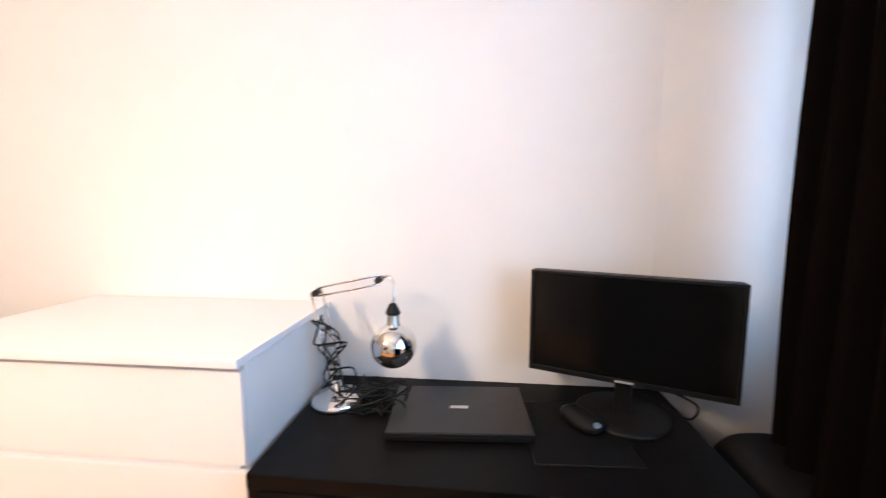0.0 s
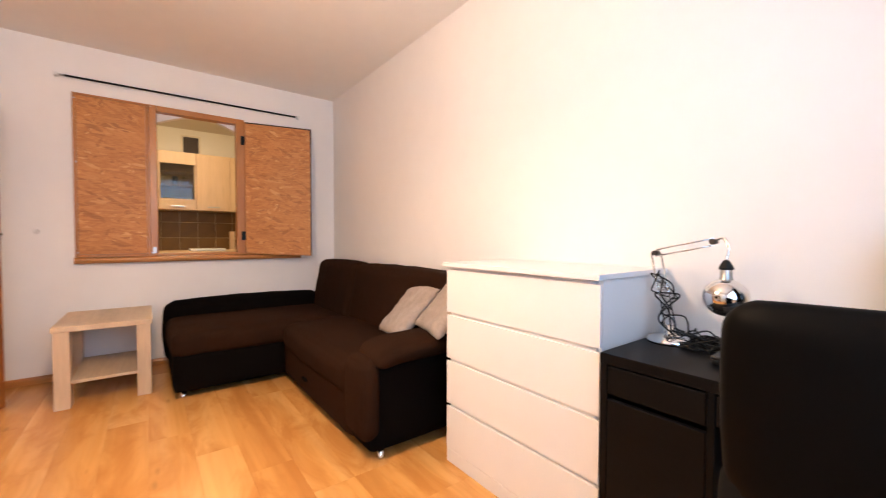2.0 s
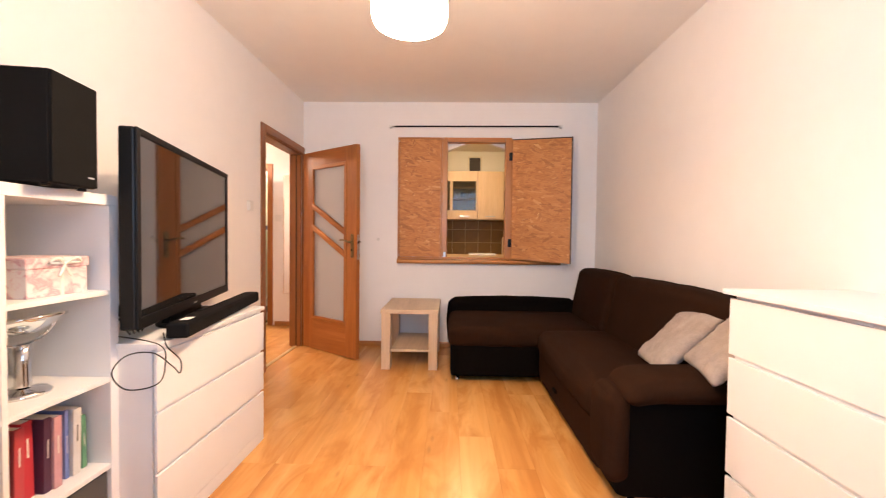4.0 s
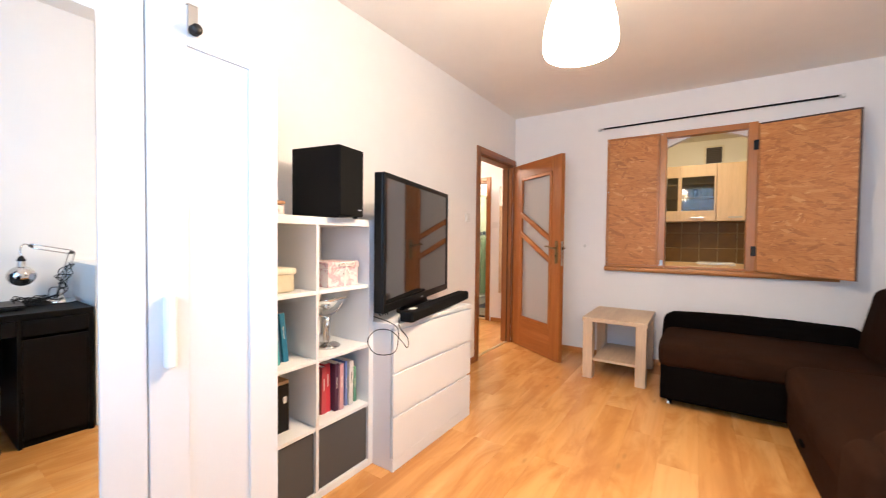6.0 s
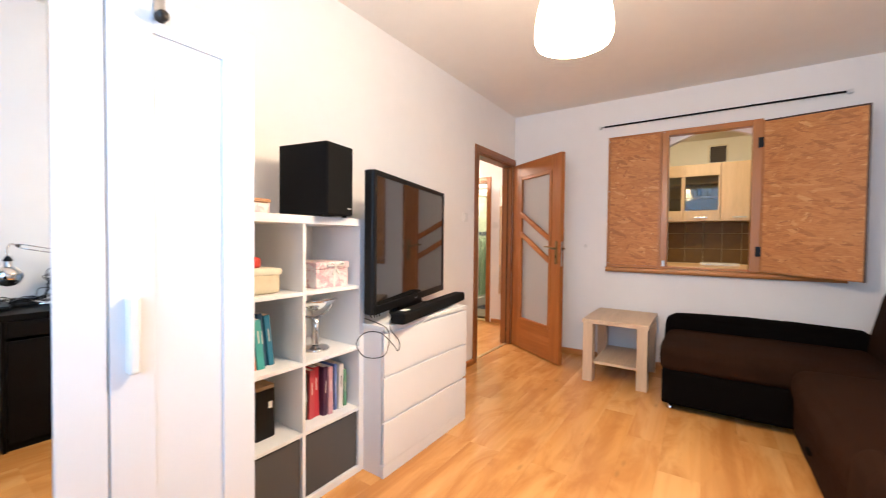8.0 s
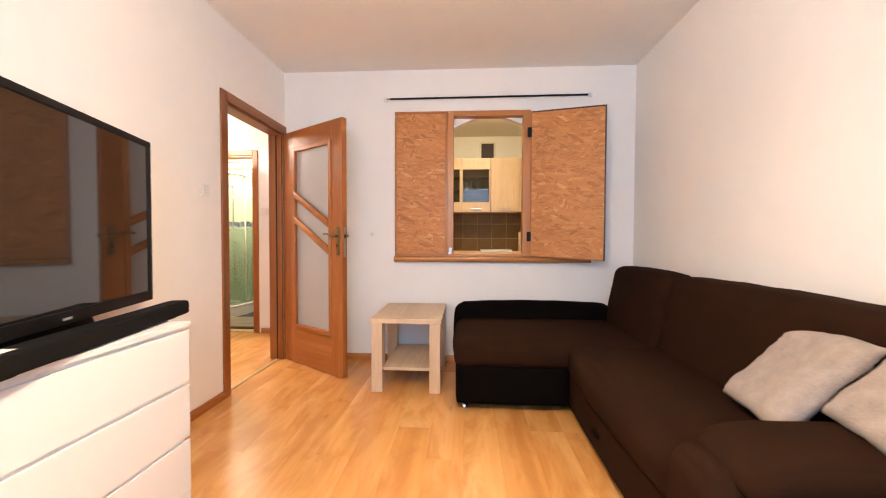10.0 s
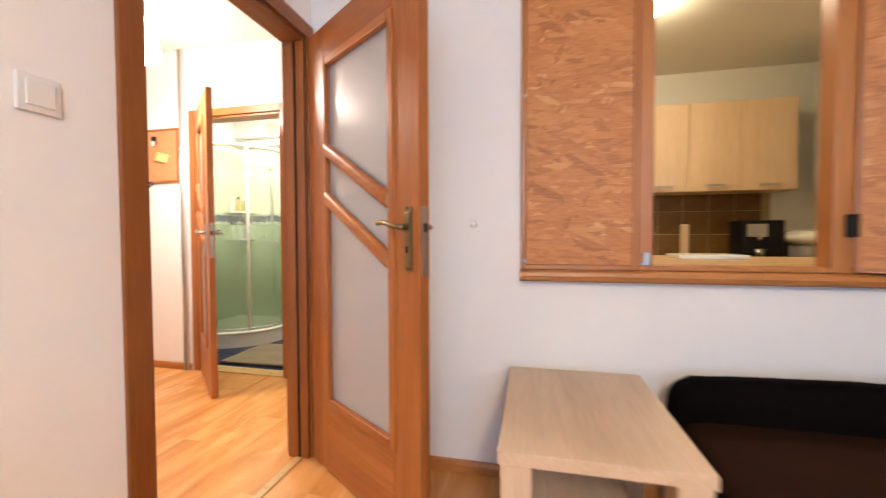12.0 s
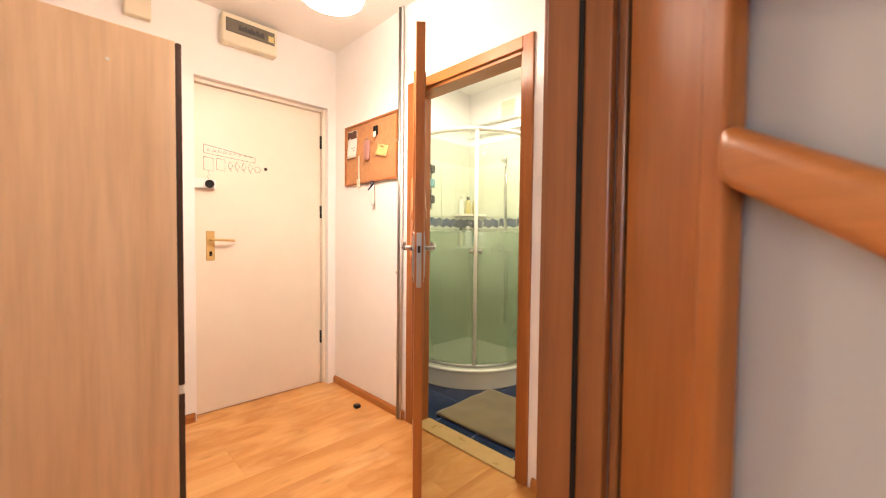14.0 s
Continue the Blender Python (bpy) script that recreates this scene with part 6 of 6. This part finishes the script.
# shelf counter on the kitchen side of the hatch, with the things seen on it
cu = thing("kitchen_counter", pose(-3.30, 0.02, 0), "light wooden counter below the hatch", "counter")
part("board", box(-0.25, 0.425, -1.5, 0.9, 0.952, 0.987, bevel=0.005), MAPLE_Y, cu)
part("body", box(-0.23, 0.28, -1.48, 0.88, 0, 0.9515), MAPLE_Z, cu)
cm = thing("coffee_machine", pose(KX + 0.28, 0.35, 0.878, 0, 0, 0), "black coffee machine with steel details", "coffee machine")
part("body", box(-0.12, 0.10, -0.17, 0.15, 0, 0.36, bevel=0.012), BLACK, cm)
part("front_panel", box(0.1005, 0.108, -0.13, 0.02, 0.22, 0.33, bevel=0.003), STEEL, cm)
part("drip_tray", box(0.10, 0.20, -0.16, 0.14, 0.0, 0.05, bevel=0.006), BLACK, cm)
part("cup", lathe([(0, 0.051), (0.03, 0.051), (0.036, 0.12), (0.033, 0.12), (0.028, 0.055), (0, 0.055)], 16, at=(0.15, -0.06, 0)), STEEL, cm)
part("spout", tube([(0.13, -0.05, 0.24), (0.13, -0.05, 0.19)], 0.016, 10), CHROME, cm)
ub = thing("utensil", pose(KX + 0.10, -0.16, 0.878), "upright wooden board leaning on the tiles", "cutting board")
part("board", box(-0.012, 0.012, -0.035, 0.035, 0, 0.34, bevel=0.006), MAPLE_Z, ub)
hb = thing("gas_hob", pose(KX + 0.33, -0.72, 0.878), "white gas hob with dark pan supports", "hob")
part("plate", box(-0.24, 0.24, -0.28, 0.28, 0.0005, 0.018, bevel=0.006), ACRYLIC, hb)
for x in (-0.12, 0.12):
    for y in (-0.14, 0.14):
        part("burner", lathe([(0, 0.018), (0.05, 0.018), (0.05, 0.03), (0.03, 0.036), (0, 0.036)], 18, at=(x, y, 0)), BLACK, hb)
        part("pan_support", tube([(x - 0.09, y, 0.045), (x + 0.09, y, 0.045)], 0.004, 6), BLACK, hb)
bo = thing("water_heater", pose(KX + 0.62, 0.998, 1.42), "tall pale grey boiler case on the kitchen wall", "boiler")
part("case", soft(-0.25, 0.22, -0.32, -0.001, 0, 1.05, 0.04, 6, 0.006), tint("pale_grey_enamel", (0.55, 0.55, 0.52), 0.35), bo)
bb2 = thing("bread_bin", pose(KX + 0.36, 0.71, 0.878), "white rounded bread bin on the counter", "bread bin")
part("bin_body", soft(-0.2, 0.18, -0.16, 0.14, -0.0, 0.17, 0.05, 8), tint("steel_grey", (0.3, 0.28, 0.25), 0.4), bb2)
part("lid", soft(-0.22, 0.22, -0.19, 0.16, 0.165, 0.26, 0.06, 8, 0.02), ACRYLIC, bb2, "white curved lid")
dr2 = thing("dish_tray", pose(-3.32, -0.66, 0.987), "white dish tray on the counter", "tray")
part("tray_body", box(-0.10, 0.12, -0.16, 0.16, 0, 0.022, bevel=0.006), ACRYLIC, dr2)
kl = thing("kitchen_ceiling_lamp", pose(-3.80, -0.82, 2.66), "round lit kitchen ceiling lamp", "ceiling lamp")
part("dome", lathe([(0.15, -0.012), (0.145, -0.05), (0.10, -0.08), (0.05, -0.09), (0, -0.092)], 28), KITGLOW, kl, "glowing round dome")
part("base_plate", lathe([(0, 0), (0.155, 0), (0.155, -0.014), (0, -0.0145)], 28), WHITE_P, kl)

# ---------- pieces: floor boards and tiles ----------
def board_mesh(l, w):
    bm = box(0, l, 0.0, w, -0.008, 0.0, bevel=0.0004, seg=1)
    me = bpy.data.meshes.new("plank")
    bm.to_mesh(me)
    bm.free()
    me.materials.append(LAMINATE)
    return me


PL, PW = 1.285, 0.193
rngp = random.Random(11)
cache = {}


def lay(x0, x1, y0, y1):
    y = y0
    while y < y1 - 0.01:
        w = min(PW, y1 - y)
        x = x0 - rngp.choice((0.0, 0.32, 0.64, 0.96))
        while x < x1 - 0.01:
            a, b = max(x, x0), min(x + PL, x1)
            if b - a > 0.02:
                k = (round(b - a, 3), round(w, 3))
                if k not in cache:
                    cache[k] = board_mesh(k[0] - 0.0003, k[1] - 0.0003)
                o = new("plank", cache[k])
                o.parent = floor
                o.matrix_basis = pose(a, y, 0)
            x += PL
        y += w


lay(X0 - 0.02, X1, Y0 - T / 2, Y1)
lay(HX0 - T + 0.1, HX1, HY0 - 0.12, Y0 - T / 2)


def tiles(name, material, parent, across, up, size, gap, thick, place):
    w, h = size
    me = None
    for i in range(across):
        for j in range(up):
            if me is None:
                o = part(name, box(gap / 2, w - gap / 2, 0, thick, gap / 2, h - gap / 2, bevel=0.0015, seg=1), material, parent)
                me = o.data
            else:
                o = new(name, me)
                o.parent = parent
            o.matrix_basis = place(i * w, j * h)


# bathroom floor: navy tiles in pale joints
bf = structure("bathroom_floor", box(QX, HX0 - T, QY, -3.28, -0.0075, -0.001), tint("pale_blue_grout", (0.30, 0.34, 0.40)), "navy blue bathroom floor tiles with pale joints", "floor")
tiles("tile", TILE_BLUE, bf, 4, 6, (0.33, 0.30), 0.006, 0.006, lambda u, v: pose(QX + u, QY + v, -0.004, -90, 0, 0) @ Matrix.Diagonal((1, -1, 1, 1)))
# bathroom walls: pale tiles with a navy border
for nm, along, m in (("bathroom_tiles_west", -3.29 - QY, lambda u, v: pose(QX + 0.001, QY + u, v, 0, 0, 90) @ pose(0, -0.006, 0)), ("bathroom_tiles_south", HX0 - T - QX - 0.01, lambda u, v: pose(QX + u, QY + 0.001, v))):
    n = int(along / 0.20)
    if "west" in nm:
        bmg = box(QX + 0.0005, QX + 0.003, QY + 0.002, QY + n * 0.20, 0.002, 2.12)
    else:
        bmg = box(QX + 0.004, QX + n * 0.20, QY + 0.0005, QY + 0.003, 0.002, 2.12)
    wl = structure(nm, bmg, tint("pale_grout_green", (0.55, 0.57, 0.46)), "pale glossy wall tiles with a navy wavy border", "wall tiles")
    tiles("tile", TILE_G, wl, n, 5, (0.20, 0.255), 0.004, 0.006, lambda u, v, m=m: m(u, v))
    wave = [0.009 * math.sin(i * math.pi / 4) for i in range(17)]
    for i in range(n):
        outline = [(0.003 + 0.194 * k / 16, 0.012 + wave[k]) for k in range(17)] + [(0.197 - 0.194 * k / 16, 0.088 + wave[16 - k]) for k in range(17)]
        part("border_tile", prism(outline, "y", 0, 0.0075), TILE_N, wl, m=m(i * 0.20, 1.28))
        part("border_tile", box(0.002, 0.198, 0.0005, 0.0055, 0.002, 0.098), TILE_W, wl, m=m(i * 0.20, 1.28))
    tiles("tile", TILE_W, wl, n, 2, (0.20, 0.265), 0.004, 0.006, lambda u, v, m=m: m(u, v + 1.385))
# kitchen backsplash: brown square tiles
kt2 = structure("kitchen_backsplash", box(KX + 0.0005, KX + 0.005, -1.95, 0.58, 0.90, 1.56), GROUT, "brown square kitchen wall tiles with pale joints", "wall tiles")
tiles("tile", TILE_B, kt2, 11, 3, (0.2185, 0.2185), 0.007, 0.006, lambda u, v: pose(KX + 0.0105, -1.935 + u + 0.04, 0.905 + v, 0, 0, 90))
